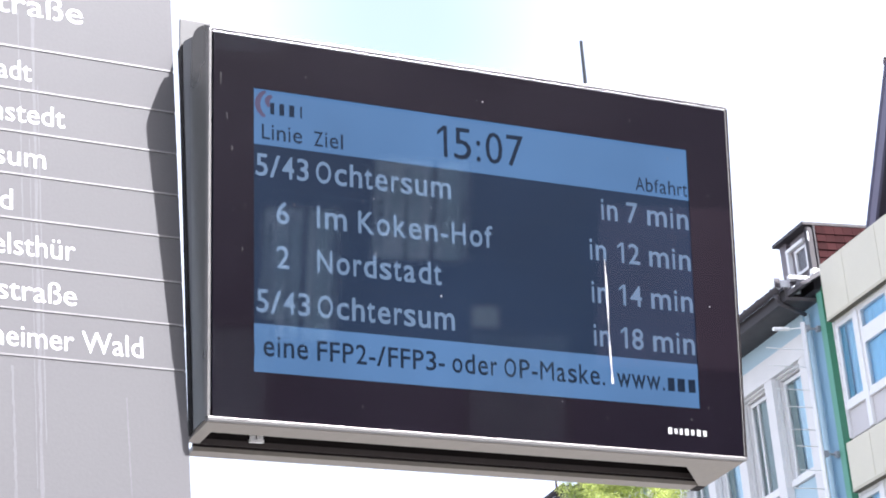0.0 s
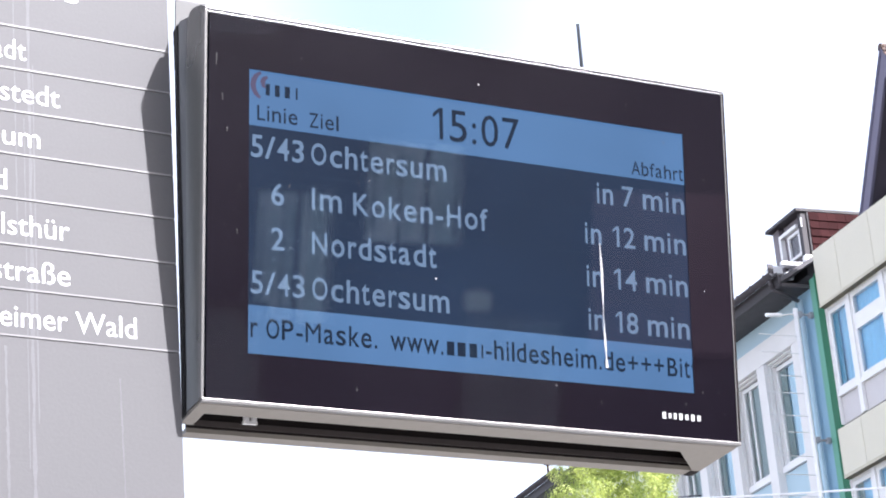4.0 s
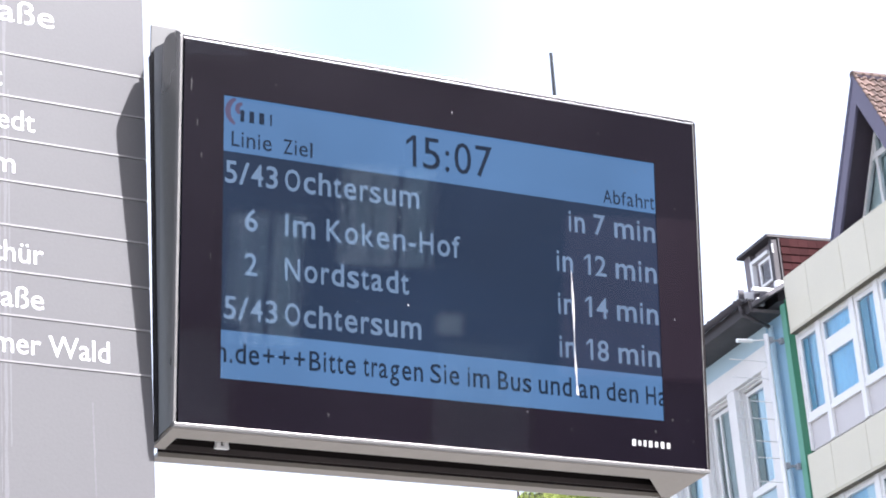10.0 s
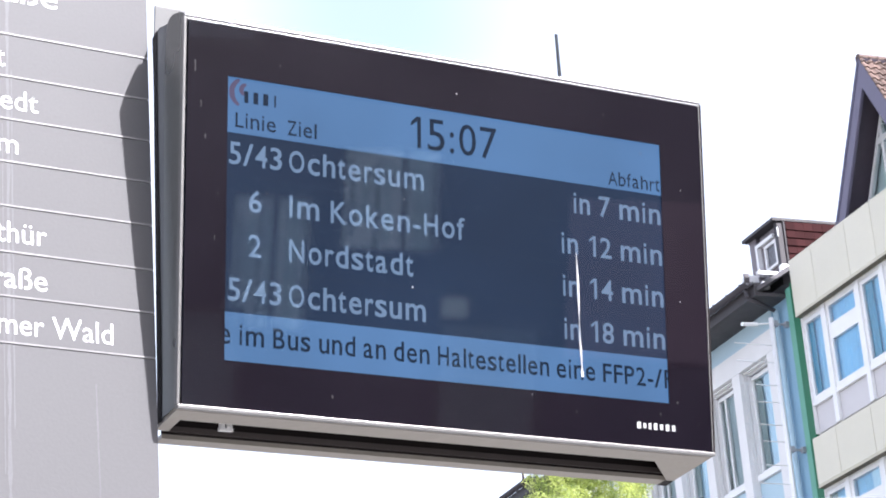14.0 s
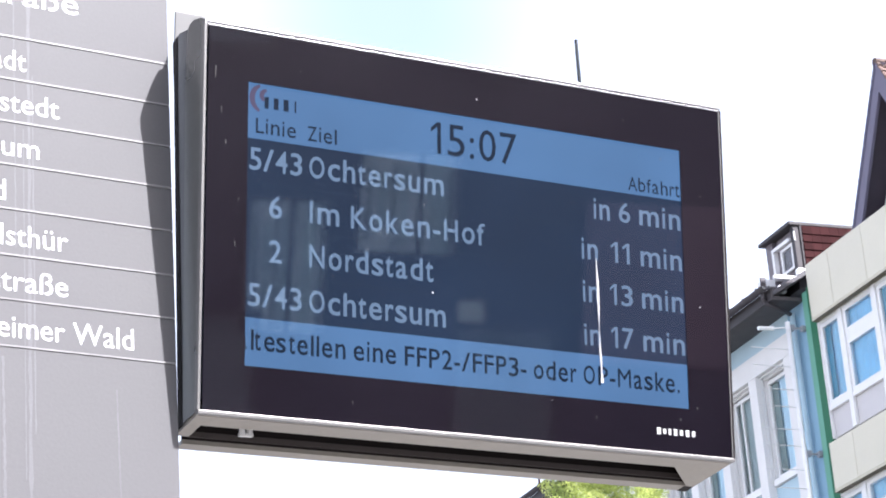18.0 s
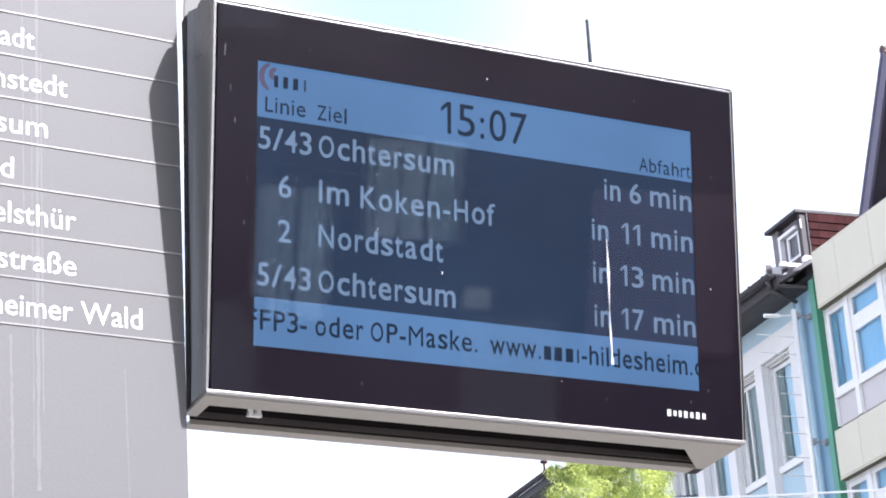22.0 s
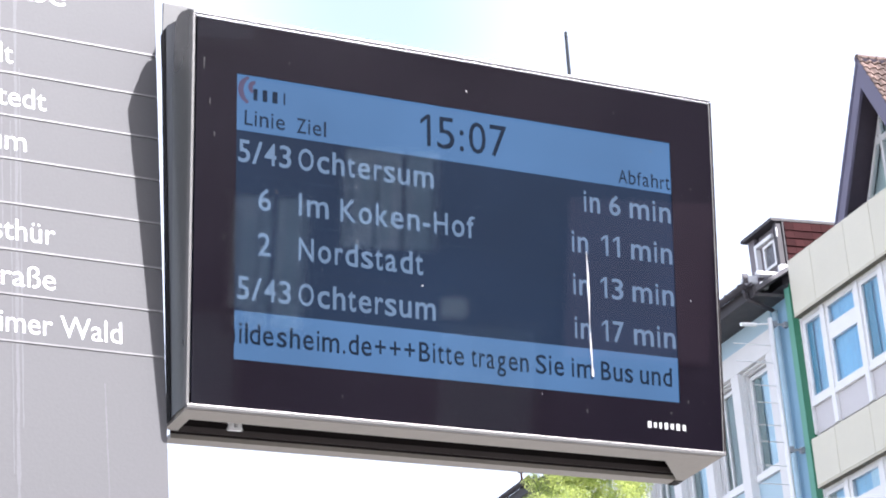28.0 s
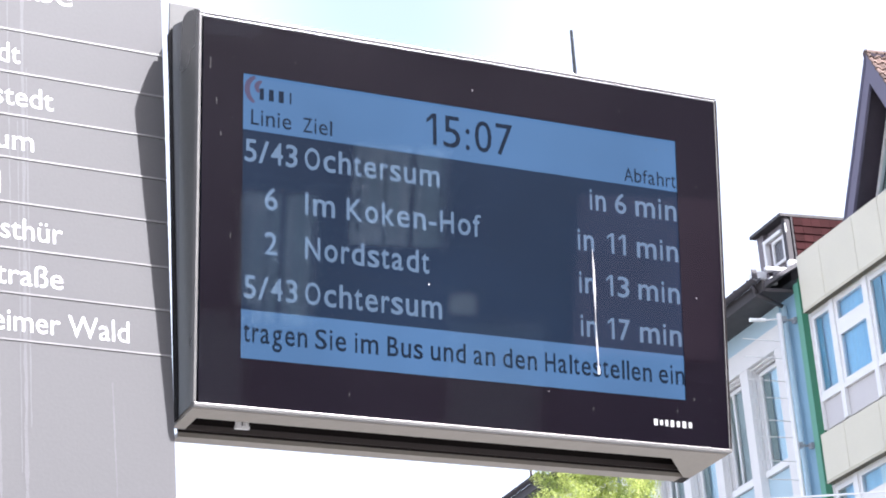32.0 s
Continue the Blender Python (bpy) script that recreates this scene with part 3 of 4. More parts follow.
for z, x0, x1, first, then in ((0.0727, 0.2395, 0.2593, "7", "6"), (0.0104, 0.2210, 0.2590, "12", "11"), (-0.0528, 0.2205, 0.2595, "14", "13"), (-0.1163, 0.2205, 0.2587, "18", "17")):
    half = (x1 - x0) / 2
    me = bpy.data.meshes.new("minutes")
    vs, fs = [], []
    for word, turn in ((first, 1), (then, -1)):
        starts, _ = spaced(word)
        length = starts[-1] + NARROW.get(word[-1], FIGURE)[0] - starts[0]
        w = half if word != "11" else half * 0.84
        for ch, at in zip(word, starts):
            gv, gf = narrow(ch, 0.010)
            k = len(vs)
            vs += [(turn * (-w + (at - starts[0] + u) / length * 2 * w), -turn * 0.003, v * 0.0305) for u, v in gv]
            fs += [tuple(i + k for i in f) for f in gf]
    me.from_pydata(vs, [], fs)
    me.materials.append(LCD_LETTER)
    ob = new("minutes", me)
    ob.parent = display
    FLAPS.append((ob, (x0 + half, 0.002, z)))

# running line of letters: each one goes round in an endless belt, in front of the panel to the left, behind it back again
SPEED, LOOP = 0.0876, 1.7215
TICKER = [("eine FFP2-/FFP3- oder OP-Maske.  ", -0.3367, 0.2099), ("www.####-hildesheim.de+++", 0.2099, 0.6532), ("Bitte ", 0.6532, 0.7365), ("tragen ", 0.7365, 0.8390),
          ("Sie im ", 0.8390, 0.9455), ("Bus und an den ", 0.9455, 1.1934), ("Haltestellen ", 1.1934, 1.3848)]
LETTERS = []
for words, a, b in TICKER:
    starts, length = spaced(words.replace("####", "svhi"))
    k = (b - a) / length
    for ch, at, stand in zip(words, starts, words.replace("####", "svhi")):
        if ch == " ":
            continue
        me = bpy.data.meshes.new("letter")
        if ch == "#":
            xw = NARROW[stand][0] * k
            me.from_pydata([(0.1 * xw, 0, 0), (0.9 * xw, 0, 0), (0.9 * xw, 0, 0.0195), (0.1 * xw, 0, 0.0195)], [], [(0, 1, 2, 3)])
        else:
            gv, gf = narrow(ch, 0.0 if ch in "MW" else 0.008)
            me.from_pydata([(u * k, 0, v * 0.0270) for u, v in gv], [], gf)
        me.materials.append(LCD_INK)
        ob = new("letter_bar" if ch == "#" else "letter", me)
        ob.parent = display
        LETTERS.append((ob, a + at * k))

# dried splashes on the glass
random.seed(4)


def splash(bm, x, z, r, drip=0.0):
    k = 9
    ring = []
    for i in range(k):
        a = 2 * math.pi * i / k
        q = r * random.uniform(0.7, 1.25)
        ring.append(bm.verts.new((x + q * math.cos(a) * 0.8, -0.0041, z + q * math.sin(a) * 1.1 - (drip if math.sin(a) < -0.5 else 0))))
    mid = bm.verts.new((x, -0.0046, z))
    for i in range(k):
        bm.faces.new((ring[i], ring[(i + 1) % k], mid))


SPECKS = [(0.003, 0.2242, 2.0, 0), (0.3742, -0.0422, 1.9, 0), (-0.0702, -0.0677, 1.5, 1), (-0.1711, 0.0603, 0.8, 2), (-0.0826, 0.0571, 0.8, 2), (-0.1697, -0.0163, 0.9, 2), (0.1173, -0.2023, 1.0, 1)]
FAINT = [(0.3134, 0.1785, 1.2, 1), (0.3824, 0.1287, 1.4, 0), (0.3628, -0.1937, 1.2, 2), (-0.1925, -0.2313, 1.2, 3), (0.3326, -0.2129, 1.4, 2), (-0.2417, -0.0408, 1.0, 0), (-0.1238, 0.0013, 0.9, 0),
         (-0.2907, 0.039, 1.0, 3), (-0.3812, 0.1078, 1.3, 4), (-0.3881, 0.1547, 1.0, 8), (-0.2726, 0.223, 1.0, 2), (-0.3975, 0.21, 1.4, 14), (-0.362, 0.03, 0.8, 5), (-0.366, -0.03, 0.8, 6), (0.19, -0.22, 1.1, 3), (0.25, 0.23, 1, 3)]
bm = bmesh.new()
for x, z, r, d in SPECKS:
    splash(bm, x, z, r * 0.00072, d * 0.001)
part("splashes", bm, DROPPING, display, "small dried white splashes on the glass")["kind"] = "stuff"
bm = bmesh.new()
for x, z, r, d in FAINT:
    splash(bm, x, z, r * 0.001, d * 0.001)
for i in range(40):
    splash(bm, random.uniform(XL + 0.01, XR - 0.01), random.uniform(ZB + 0.01, ZT - 0.01), random.uniform(0.0003, 0.0007), random.choice((0, 0, 0.002)))
part("specks", bm, SPECK, display, "faint grey specks and runs on the glass")["kind"] = "stuff"
drip = bmesh.new()
prev = None
for i in range(25):
    s = i / 24
    x, z = 0.1962 + 0.0050 * s + 0.0006 * math.sin(7 * s), 0.0115 - 0.1825 * s
    w = (0.0012 + 0.0022 * math.sin(math.pi * min(1, s * 1.9)) if s < 0.55 else 0.0019 + 0.0007 * math.sin(18 * s)) + (0.0016 if s > 0.94 else 0)
    w *= 0.52 + 0.2 * s
    cur = (drip.verts.new((x - w, -0.0041, z)), drip.verts.new((x, -0.0052, z)), drip.verts.new((x + w, -0.0041, z)))
    if prev:
        drip.faces.new((prev[0], prev[1], cur[1], cur[0]))
        drip.faces.new((prev[1], prev[2], cur[2], cur[1]))
    prev = cur
part("dried_drip", drip, DROPPING, display, "long dried white drip down the glass")
MARK = ((0.2915, 0.0088, 0.0), (0.3020, 0.0070, 0.0012), (0.3110, 0.0066, 0.0004), (0.3200, 0.0084, 0.0), (0.3305, 0.0076, 0.0008), (0.3405, 0.0086, 0.0), (0.3512, 0.0082, 0.0006))
flat("maker_mark", [(x, x + w * 0.72, -0.2372 + d - 0.008 * (x - 0.2915), -0.2372 + 0.0096 - d - 0.008 * (x - 0.2915)) for x, w, d in MARK], -0.0041, LOGO_WHITE, display, "row of small white bars")
ant = bmesh.new()
tube(ant, (0.2125, 0.05, 0.262), (0.2052, 0.05, 0.3655), 0.0032, 8, 0.0024)
tube(ant, (0.2128, 0.05, 0.250), (0.2122, 0.05, 0.272), 0.008, 10, 0.006)
part("antenna", ant, BACKING, display, "short black rod antenna")

# ---------- the sign totem ----------
totem = thing("sign_totem", pose(-0.0261, 3.0079, 0.0095, 0, 0, 32) @ Matrix.Scale(0.9943, 4), "grey bus stop totem with white destination names on slats", "sign")
TX0, TX1 = -1.00, -0.4320
H = 2.82
core = bmesh.new()
box(core, TX0 + 0.004, TX1 - 0.004, 0.006, 0.14, 0.05, H + 0.75)
part("core", core, TOTEM_EDGE, totem)
part("foot_plate", boxed(TX0 - 0.06, TX1 + 0.06, -0.06, 0.2, -0.0095, 0.05, 0.006), TOTEM_EDGE, totem)
SEP = [0.2535, 0.1905, 0.1282, 0.0665, 0.0034, -0.0610, -0.1222, -0.1856]
G = 0.0013
part("header_panel", boxed(TX0, TX1, 0, 0.006, H + SEP[0] + G, H + 0.75, 0.0012), TOTEM, totem)
for up, low in zip(SEP, SEP[1:]):
    part("slat", boxed(TX0, TX1, 0, 0.006, H + low + G, H + up - G, 0.0012), TOTEM, totem)
# joint strips, their gloss highlight put into a paler colour
for z in SEP:
    part("slat_edge", boxed(TX0, TX1 - 0.001, -0.0012, 0.004, H + z - G, H + z + G, 0.0), SLAT_EDGE, totem, "joint strip with its gloss highlight painted in")
part("lower_panel", boxed(TX0, TX1, 0, 0.006, 0.05, H + SEP[-1] - G, 0.0012), TOTEM, totem)
SIGN = [("straße", -0.7085, -0.5642, 0.3035, 0.0330), ("stadt", -0.7140, -0.6389, 0.2045, 0.0290), ("enstedt", -0.7157, -0.5930, 0.1424, 0.0290), ("rsum", -0.7073, -0.6210, 0.0787, 0.0290), ("eld", -0.7151, -0.6671, 0.0146, 0.0290),
        ("elsthür", -0.6945, -0.5823, -0.0475, 0.0290), ("zstraße", -0.7073, -0.5824, -0.1105, 0.0290), ("sheimer Wald", -0.7121, -0.4922, -0.1735, 0.0290)]
for words, a, b, z, cap in SIGN:
    lettered("sign_text", words, a, b, H + z, cap, -0.0004, SIGN_WHITE, totem, "white lettering", offset=0.0)
# pale vertical streaks: glare on the totem face, put in as colour
for x, w, z0, z1 in ((-0.6345, 0.0030, -0.40, 0.34), (-0.6285, 0.0013, -0.30, 0.20), (-0.6410, 0.0010, -0.36, 0.12), (-0.668, 0.0022, -0.42, -0.20), (-0.5150, 0.0014, -0.40, -0.23), (-0.655, 0.0012, -0.05, 0.31)):
    streak, prev, k = bmesh.new(), None, 36
    for i in range(k + 1):
        z = H + z0 + (z1 - z0) * i / k
        a, b = x - w * random.uniform(0.3, 1.2) + 0.004 * (0.5 - i / k), x + w * random.uniform(0.3, 1.2) + 0.004 * (0.5 - i / k)
        cur = (streak.verts.new((a, -0.0003, z)), streak.verts.new((b, -0.0003, z)))
        if prev:
            streak.faces.new((prev[0], prev[1], cur[1], cur[0]))
        prev = cur
    part("glare_streak", streak, GLARE_STREAK, totem, "pale streak painted in for glare")

# ---------- houses across the street ----------
FRONT = pose(5.3937, 34.7740, -0.4272, 0, 0, -67.69)
beige = thing("apartment_building", FRONT, "cream panelled apartment building with white ribbon windows and gabled dormer", "building")
blue = thing("town_house", FRONT, "blue and white rendered town house with dark eaves", "building")
STOREY = 2.85
END = 9.4


def window(parent, x0, x1, z0, z1, y, blind, frame=0.06, rails=(), posts=(), paint=None, drawn=None):
    """A window: frame ring, panes between the rails, a blind behind, a dim room."""
    bm = bmesh.new()
    box(bm, x0 - frame, x1 + frame, y, y + 0.07, z0 - frame, z0)
    box(bm, x0 - frame, x1 + frame, y, y + 0.07, z1, z1 + frame)
    box(bm, x0 - frame, x0, y, y + 0.07, z0, z1)
    box(bm, x1, x1 + frame, y, y + 0.07, z0, z1)
    zs = [z0]
    for a, b in rails:
        box(bm, x0, x1, y + 0.002, y + 0.068, a, b)
        zs += [a, b]
    zs.append(z1)
    for a, b in posts:
        box(bm, a, b, y + 0.002, y + 0.068, z0, z1)
    w = part("window", bm, paint or PVC, parent, "" if paint else "white framed window")
    for a, b in zip(zs[::2], zs[1::2]):
        flat("pane", [(x0, x1, a, b)], y + 0.03, PANE, w).visible_shadow = False
    cur = bmesh.new()
    k = max(4, int((x1 - x0) / 0.07))
    pts = [(x0 - frame + (x1 - x0 + 2 * frame) * i / k, y + 0.075 + 0.02 * (i % 2) + random.uniform(-0.006, 0.006)) for i in range(k + 1)]
    lo = [cur.verts.new((x, yy, z0 - 0.05)) for x, yy in pts]
    hi = [cur.verts.new((x, yy, z1 + 0.05)) for x, yy in pts]
    for i in range(k):
        cur.faces.new((lo[i], lo[i + 1], hi[i + 1], hi[i]))
    part("blind", cur, blind, w)
    if drawn:
        fabric, f0, f1 = drawn
        cur = bmesh.new()
        a, b = x0 + (x1 - x0) * f0, x0 + (x1 - x0) * f1
        k = max(4, int((b - a) / 0.035))
        pts = [(a + (b - a) * i / k, y + 0.052 + 0.012 * (i % 2) + random.uniform(-0.004, 0.004)) for i in range(k + 1)]
        lean = random.uniform(-0.04, 0.04)
        lo = [cur.verts.new((min(x1, max(x0, x + lean)), yy, z0 - 0.03)) for x, yy in pts]
        hi = [cur.verts.new((x, yy, z1 + 0.03)) for x, yy in pts]
        for i in range(k):
            cur.faces.new((lo[i], lo[i + 1], hi[i + 1], hi[i]))
        part("curtain", cur, fabric, w)
    return w


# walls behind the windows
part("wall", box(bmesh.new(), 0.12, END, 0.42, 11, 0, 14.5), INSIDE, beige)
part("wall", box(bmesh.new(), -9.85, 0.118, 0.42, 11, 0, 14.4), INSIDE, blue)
# cream bands in panels
for k in range(5):
    top = 14.868 - STOREY * k - (0.150 if k else 0)
    low = 13.922 - STOREY * k
    x, step = 0.16, 0
    while x < END:
        w = (0.73, 1.06, 0.78, 1.06, 0.78, 1.06, 0.78, 1.06, 0.78, 1.06, 0.78, 1.06)[step]
        part("facade_panel", boxed(x + 0.005, min(END, x + w) - 0.005, -0.14, 0.2, low + 0.036, top, 0.008), BEIGE, beige)
        x, step = x + w, step + 1
    part("drip_edge", boxed(0.16, END, -0.143, 0.2, low, low + 0.028, 0.005), BEIGE, beige)
    # dark olive strip paints the shade on the band's underside
    part("underside_shade", boxed(0.162, END, -0.132, -0.034, low - 0.010, low - 0.002, 0.0), BAND_SHADE, beige, "olive-brown strip painting the shade under the band")
    # dark sheet behind the panels paints the shade in their joints
    part("band_shadow_joint", box(bmesh.new(), 0.17, END, -0.10, 0.4, low + 0.02, top - 0.03), SOFFIT_AND_JOINT, beige)
part("coping", boxed(0.16, END, -0.135, 0.25, 14.871, 14.89, 0.004), BEIGE, beige)
# ribbon windows with white mullions
for k in range(4):
    dz = -STOREY * k
    x = 0.21
    for j in range(5):
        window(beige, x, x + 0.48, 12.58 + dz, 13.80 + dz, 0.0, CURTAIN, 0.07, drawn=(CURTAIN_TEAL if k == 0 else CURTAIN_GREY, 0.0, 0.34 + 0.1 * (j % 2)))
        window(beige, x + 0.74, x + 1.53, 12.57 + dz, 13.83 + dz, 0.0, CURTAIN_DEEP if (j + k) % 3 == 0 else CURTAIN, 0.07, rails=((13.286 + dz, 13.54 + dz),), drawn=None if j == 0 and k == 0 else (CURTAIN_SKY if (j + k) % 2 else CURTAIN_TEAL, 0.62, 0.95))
        for a, b in ((x - 0.09, x - 0.072), (x + 0.552, x + 0.668), (x + 1.602, x + 1.70)):
            part("mullion", boxed(a, b, -0.03, 0.1, 11.965 + dz, 13.918 + dz, 0.004), PVC, beige)
        for a, b in ((x - 0.07, x + 0.55), (x + 0.67, x + 1.60)):
            part("spandrel", boxed(a, b, 0.03, 0.12, 11.975 + dz, 12.42 + dz, 0.004), SPANDREL, beige)
        part("window_sill", boxed(x - 0.07, x + 1.60, -0.02, 0.1, 12.425 + dz, 12.505 + dz, 0.004), PVC, beige)
        part("head_rail", boxed(x - 0.07, x + 1.60, -0.01, 0.1, 13.875 + dz, 13.915 + dz, 0.004), PVC, beige)
        x += 1.79
# low roof behind the parapet
bm = bmesh.new()
slab(bm, [(0.16, 0.3, 14.74), (END, 0.3, 14.74), (END, 6, 17.1), (0.16, 6, 17.1)], (0, 0, 0.1))
slab(bm, [(0.16, 11, 14.74), (END, 11, 14.74), (END, 6, 17.1), (0.16, 6, 17.1)], (0, 0, 0.1))
part("roof", bm, RED_TILE, beige)

# green strip at the joint of the two houses
part("green_strip", boxed(-0.232, -0.076, -0.036, 0.2, 0, 14.55, 0.004), GREEN_LIGHT, blue, "light green facade strip")
part("green_strip", boxed(-0.074, 0.116, -0.032, 0.2, 0, 14.6, 0.004), GREEN_DARK, blue, "dark green facade strip")

# blue house
part("blue_pier", boxed(-0.80, -0.234, -0.02, 0.4, 0, 14.42, 0.006), BLUE_WALL, blue, "blue rendered pier")
part("frieze", boxed(-9.85, -0.802, -0.02, 0.4, 14.10, 14.42, 0.006), BLUE_LIGHT, blue, "pale blue frieze under the eaves")
part("pilaster", boxed(-1.085, -0.802, -0.05, 0.4, 0, 13.717, 0.008), RENDER_WHITE, blue)
PITCH = 1.255
for j in range(6):
    part("pilaster", boxed(-2.345 - PITCH * j, -2.075 - PITCH * j, -0.05, 0.4, 0, 13.717, 0.008), RENDER_WHITE, blue)
for k in range(5):
    dz = -STOREY * k
    part("white_band", boxed(-9.85, -0.802, -0.05, 0.4, 13.72, 14.097, 0.006) if k == 0 else boxed(-9.85, -1.09, 0.03, 0.4, 13.72 + dz, 14.097 + dz, 0.006), RENDER_WHITE, blue)
    part("blue_panel", boxed(-9.85, -1.09, 0.10, 0.4, 11.27 + dz, 11.79 + dz, 0.006), BLUE_LIGHT, blue)
    x = -2.07
    for j in range(6):
        x1 = x + 0.98
        # stepped reveal
        for d, y in ((0.018, 0.02), (0.036, 0.09)):
            ring = bmesh.new()
            box(ring, x, x + d, y, y + 0.06, 11.84 + dz, 13.71 + dz)
            box(ring, x1 - d, x1, y, y + 0.06, 11.84 + dz, 13.71 + dz)
            box(ring, x + d, x1 - d, y, y + 0.06, 13.71 + dz - d * 1.6, 13.71 + dz)
            part("reveal", ring, RENDER_WHITE, blue)
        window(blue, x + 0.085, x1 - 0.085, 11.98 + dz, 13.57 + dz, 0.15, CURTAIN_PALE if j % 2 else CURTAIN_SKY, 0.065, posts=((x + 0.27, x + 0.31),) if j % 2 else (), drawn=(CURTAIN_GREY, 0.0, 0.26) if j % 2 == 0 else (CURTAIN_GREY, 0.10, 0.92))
        part("window_sill", boxed(x + 0.005, x1 - 0.005, 0.05, 0.2, 11.80 + dz, 11.91 + dz, 0.008), PVC, blue)
        x -= PITCH
# eaves with soffit boards, gutter and roof
bm = bmesh.new()
box(bm, -9.85, -0.236, -0.55, 0.3, 14.42, 14.48)
part("soffit", bm, EAVES, blue, "dark timber soffit")
part("fascia", boxed(-9.85, -0.236, -0.60, -0.555, 14.42, 14.62, 0.004), EAVES, blue)


def gutter(parent, x0, x1, y, z, r, material):
    bm = bmesh.new()
    k = 10
    rings = []
    for x in (x0, x1):
        out = [bm.verts.new((x, y + r * math.cos(math.pi + math.pi * i / k), z + r * math.sin(math.pi + math.pi * i / k))) for i in range(k + 1)]
        inn = [bm.verts.new((x, y + (r - 0.006) * math.cos(math.pi + math.pi * i / k), z + (r - 0.006) * math.sin(math.pi + math.pi * i / k))) for i in range(k + 1)]
        rings.append((out, inn))
    for a in range(2):
        for i in range(k):
            bm.faces.new((rings[0][a][i], rings[0][a][i + 1], rings[1][a][i + 1], rings[1][a][i]))
    for j in range(2):
        for i in range(k):
            bm.faces.new((rings[j][0][i], rings[j][0][i + 1], rings[j][1][i + 1], rings[j][1][i]))
    return part("gutter", bm, material, parent, "half-round zinc gutter", True)


gutter(blue, -9.85, -0.24, -0.68, 14.655, 0.075, DARK_ZINC)
drop = bmesh.new()
tube(drop, (-0.42, -0.68, 14.61), (-0.42, -0.62, 14.43), 0.036, 12)
tube(drop, (-0.42, -0.62, 14.43), (-0.50, -0.10, 14.27), 0.036, 12)
part("downpipe", drop, DARK_ZINC, blue, "dark zinc downpipe elbow", True)
drop = bmesh.new()
tube(drop, (-0.50, -0.10, 14.29), (-0.50, -0.08, 0.2), 0.045, 12)
part("downpipe", drop, BLUE_LIGHT, blue, "pale blue painted downpipe", True)
hook = bmesh.new()
tube(hook, (0, -0.765, 14.60), (0, -0.755, 14.675), 0.010, 6)
tube(hook, (0, -0.755, 14.675), (0, -0.60, 14.66), 0.009, 6)
hook = mesh_of("gutter_hook", hook, DARK_ZINC)
for i in range(20):
    part("gutter_hook", hook, DARK_ZINC, blue).location.x = -0.45 - i * 0.48
part("gutter_end", boxed(-0.262, -0.242, -0.76, -0.66, 14.64, 14.80, 0.006), DARK_ZINC, blue, "raised gutter end plate")
bm = bmesh.new()
slab(bm, [(-9.85, -0.55, 14.50), (-0.236, -0.55, 14.50), (-0.236, 5.5, 18.2), (-9.85, 5.5, 18.2)], (0, 0, 0.08))
slab(bm, [(-9.85, 11, 14.50), (-0.236, 11, 14.50), (-0.236, 5.5, 18.2), (-9.85, 5.5, 18.2)], (0, 0, 0.08))
part("roof", bm, DORMER_GREY, blue)

# flat dormer with red tile-hung cheek
dormer = thing("roof_dormer", FRONT @ pose(-0.80, 0.36, 15.0), "small grey roof dormer with white window and red tile-hung cheek", "dormer")
part("body", boxed(-1.00, -0.02, 0.06, 2.6, 0.0, 1.02, 0.0), DORMER_GREY, dormer)
part("roof_edge", boxed(-1.08, 0.04, -0.14, 2.7, 1.02, 1.08, 0.01), EAVES, dormer, "dark flat roof edge")
part("corner_board", boxed(-0.10, 0.006, -0.05, 0.06, 0.0, 1.02, 0.006), DORMER_TRIM, dormer)
part("corner_board", boxed(0.002, 0.032, 0.062, 0.095, 0.0, 1.02, 0.004), DORMER_TRIM, dormer)
part("corner_pipe", tube(bmesh.new(), (0.030, -0.06, 0.74), (0.030, -0.06, 0.90), 0.015, 10), PVC, dormer, "short white pipe end")
part("corner_board", boxed(-1.02, -0.80, -0.03, 0.06, 0.0, 1.02, 0.006), DORMER_FRONT_LIT, dormer)
case = bmesh.new()
box(case, -0.775, -0.71, -0.07, 0.06, 0.30, 0.86)
box(case, -0.71, -0.16, -0.07, 0.06, 0.80, 0.86)
part("window_casing", case, PVC, dormer, "deep white window casing")
window(dormer, -0.52, -0.20, 0.36, 0.72, -0.02, CURTAIN_PALE, 0.05)
part("front_panel", boxed(-0.71, -0.105, 0.02, 0.058, 0.17, 1.0, 0.0), DORMER_FRONT_LIT, dormer, "mauve-grey front cladding, lightened to look lit")
part("window_sill", boxed(-0.04, 0.04, -0.54, -0.03, 0.02, 0.085, 0.01), PVC, dormer, "white sill bar")
part("flashing", boxed(-1.06, -0.84, -0.26, 0.05, 0.22, 0.36, 0.02), PVC, dormer, "white flashing")
part("flashing", boxed(-0.02, 0.09, -0.11, 0.04, 0.10, 0.22, 0.03), PVC, dormer, "white flashing collar")
part("flashing", boxed(-0.36, -0.27, -0.30, -0.16, -0.10, 0.03, 0.02), PVC, dormer)
part("apron", boxed(-1.02, 0.06, -0.10, 0.04, -0.15, 0.17, 0.01), DORMER_GREY, dormer)
tile = mesh_of("tile", boxed(0, 0.174, 0, 0.024, 0, 0.165, 0.003), RED_TILE)
for r in range(7):
    for c in range(14):
        t = part("tile", tile, RED_TILE, dormer)
        t.matrix_local = pose(0.030 + 0.004 * random.random(), 0.098 + c * 0.176, 0.005 + r * 0.143, -8, 0, 90) @ pose(0, -0.022, 0)

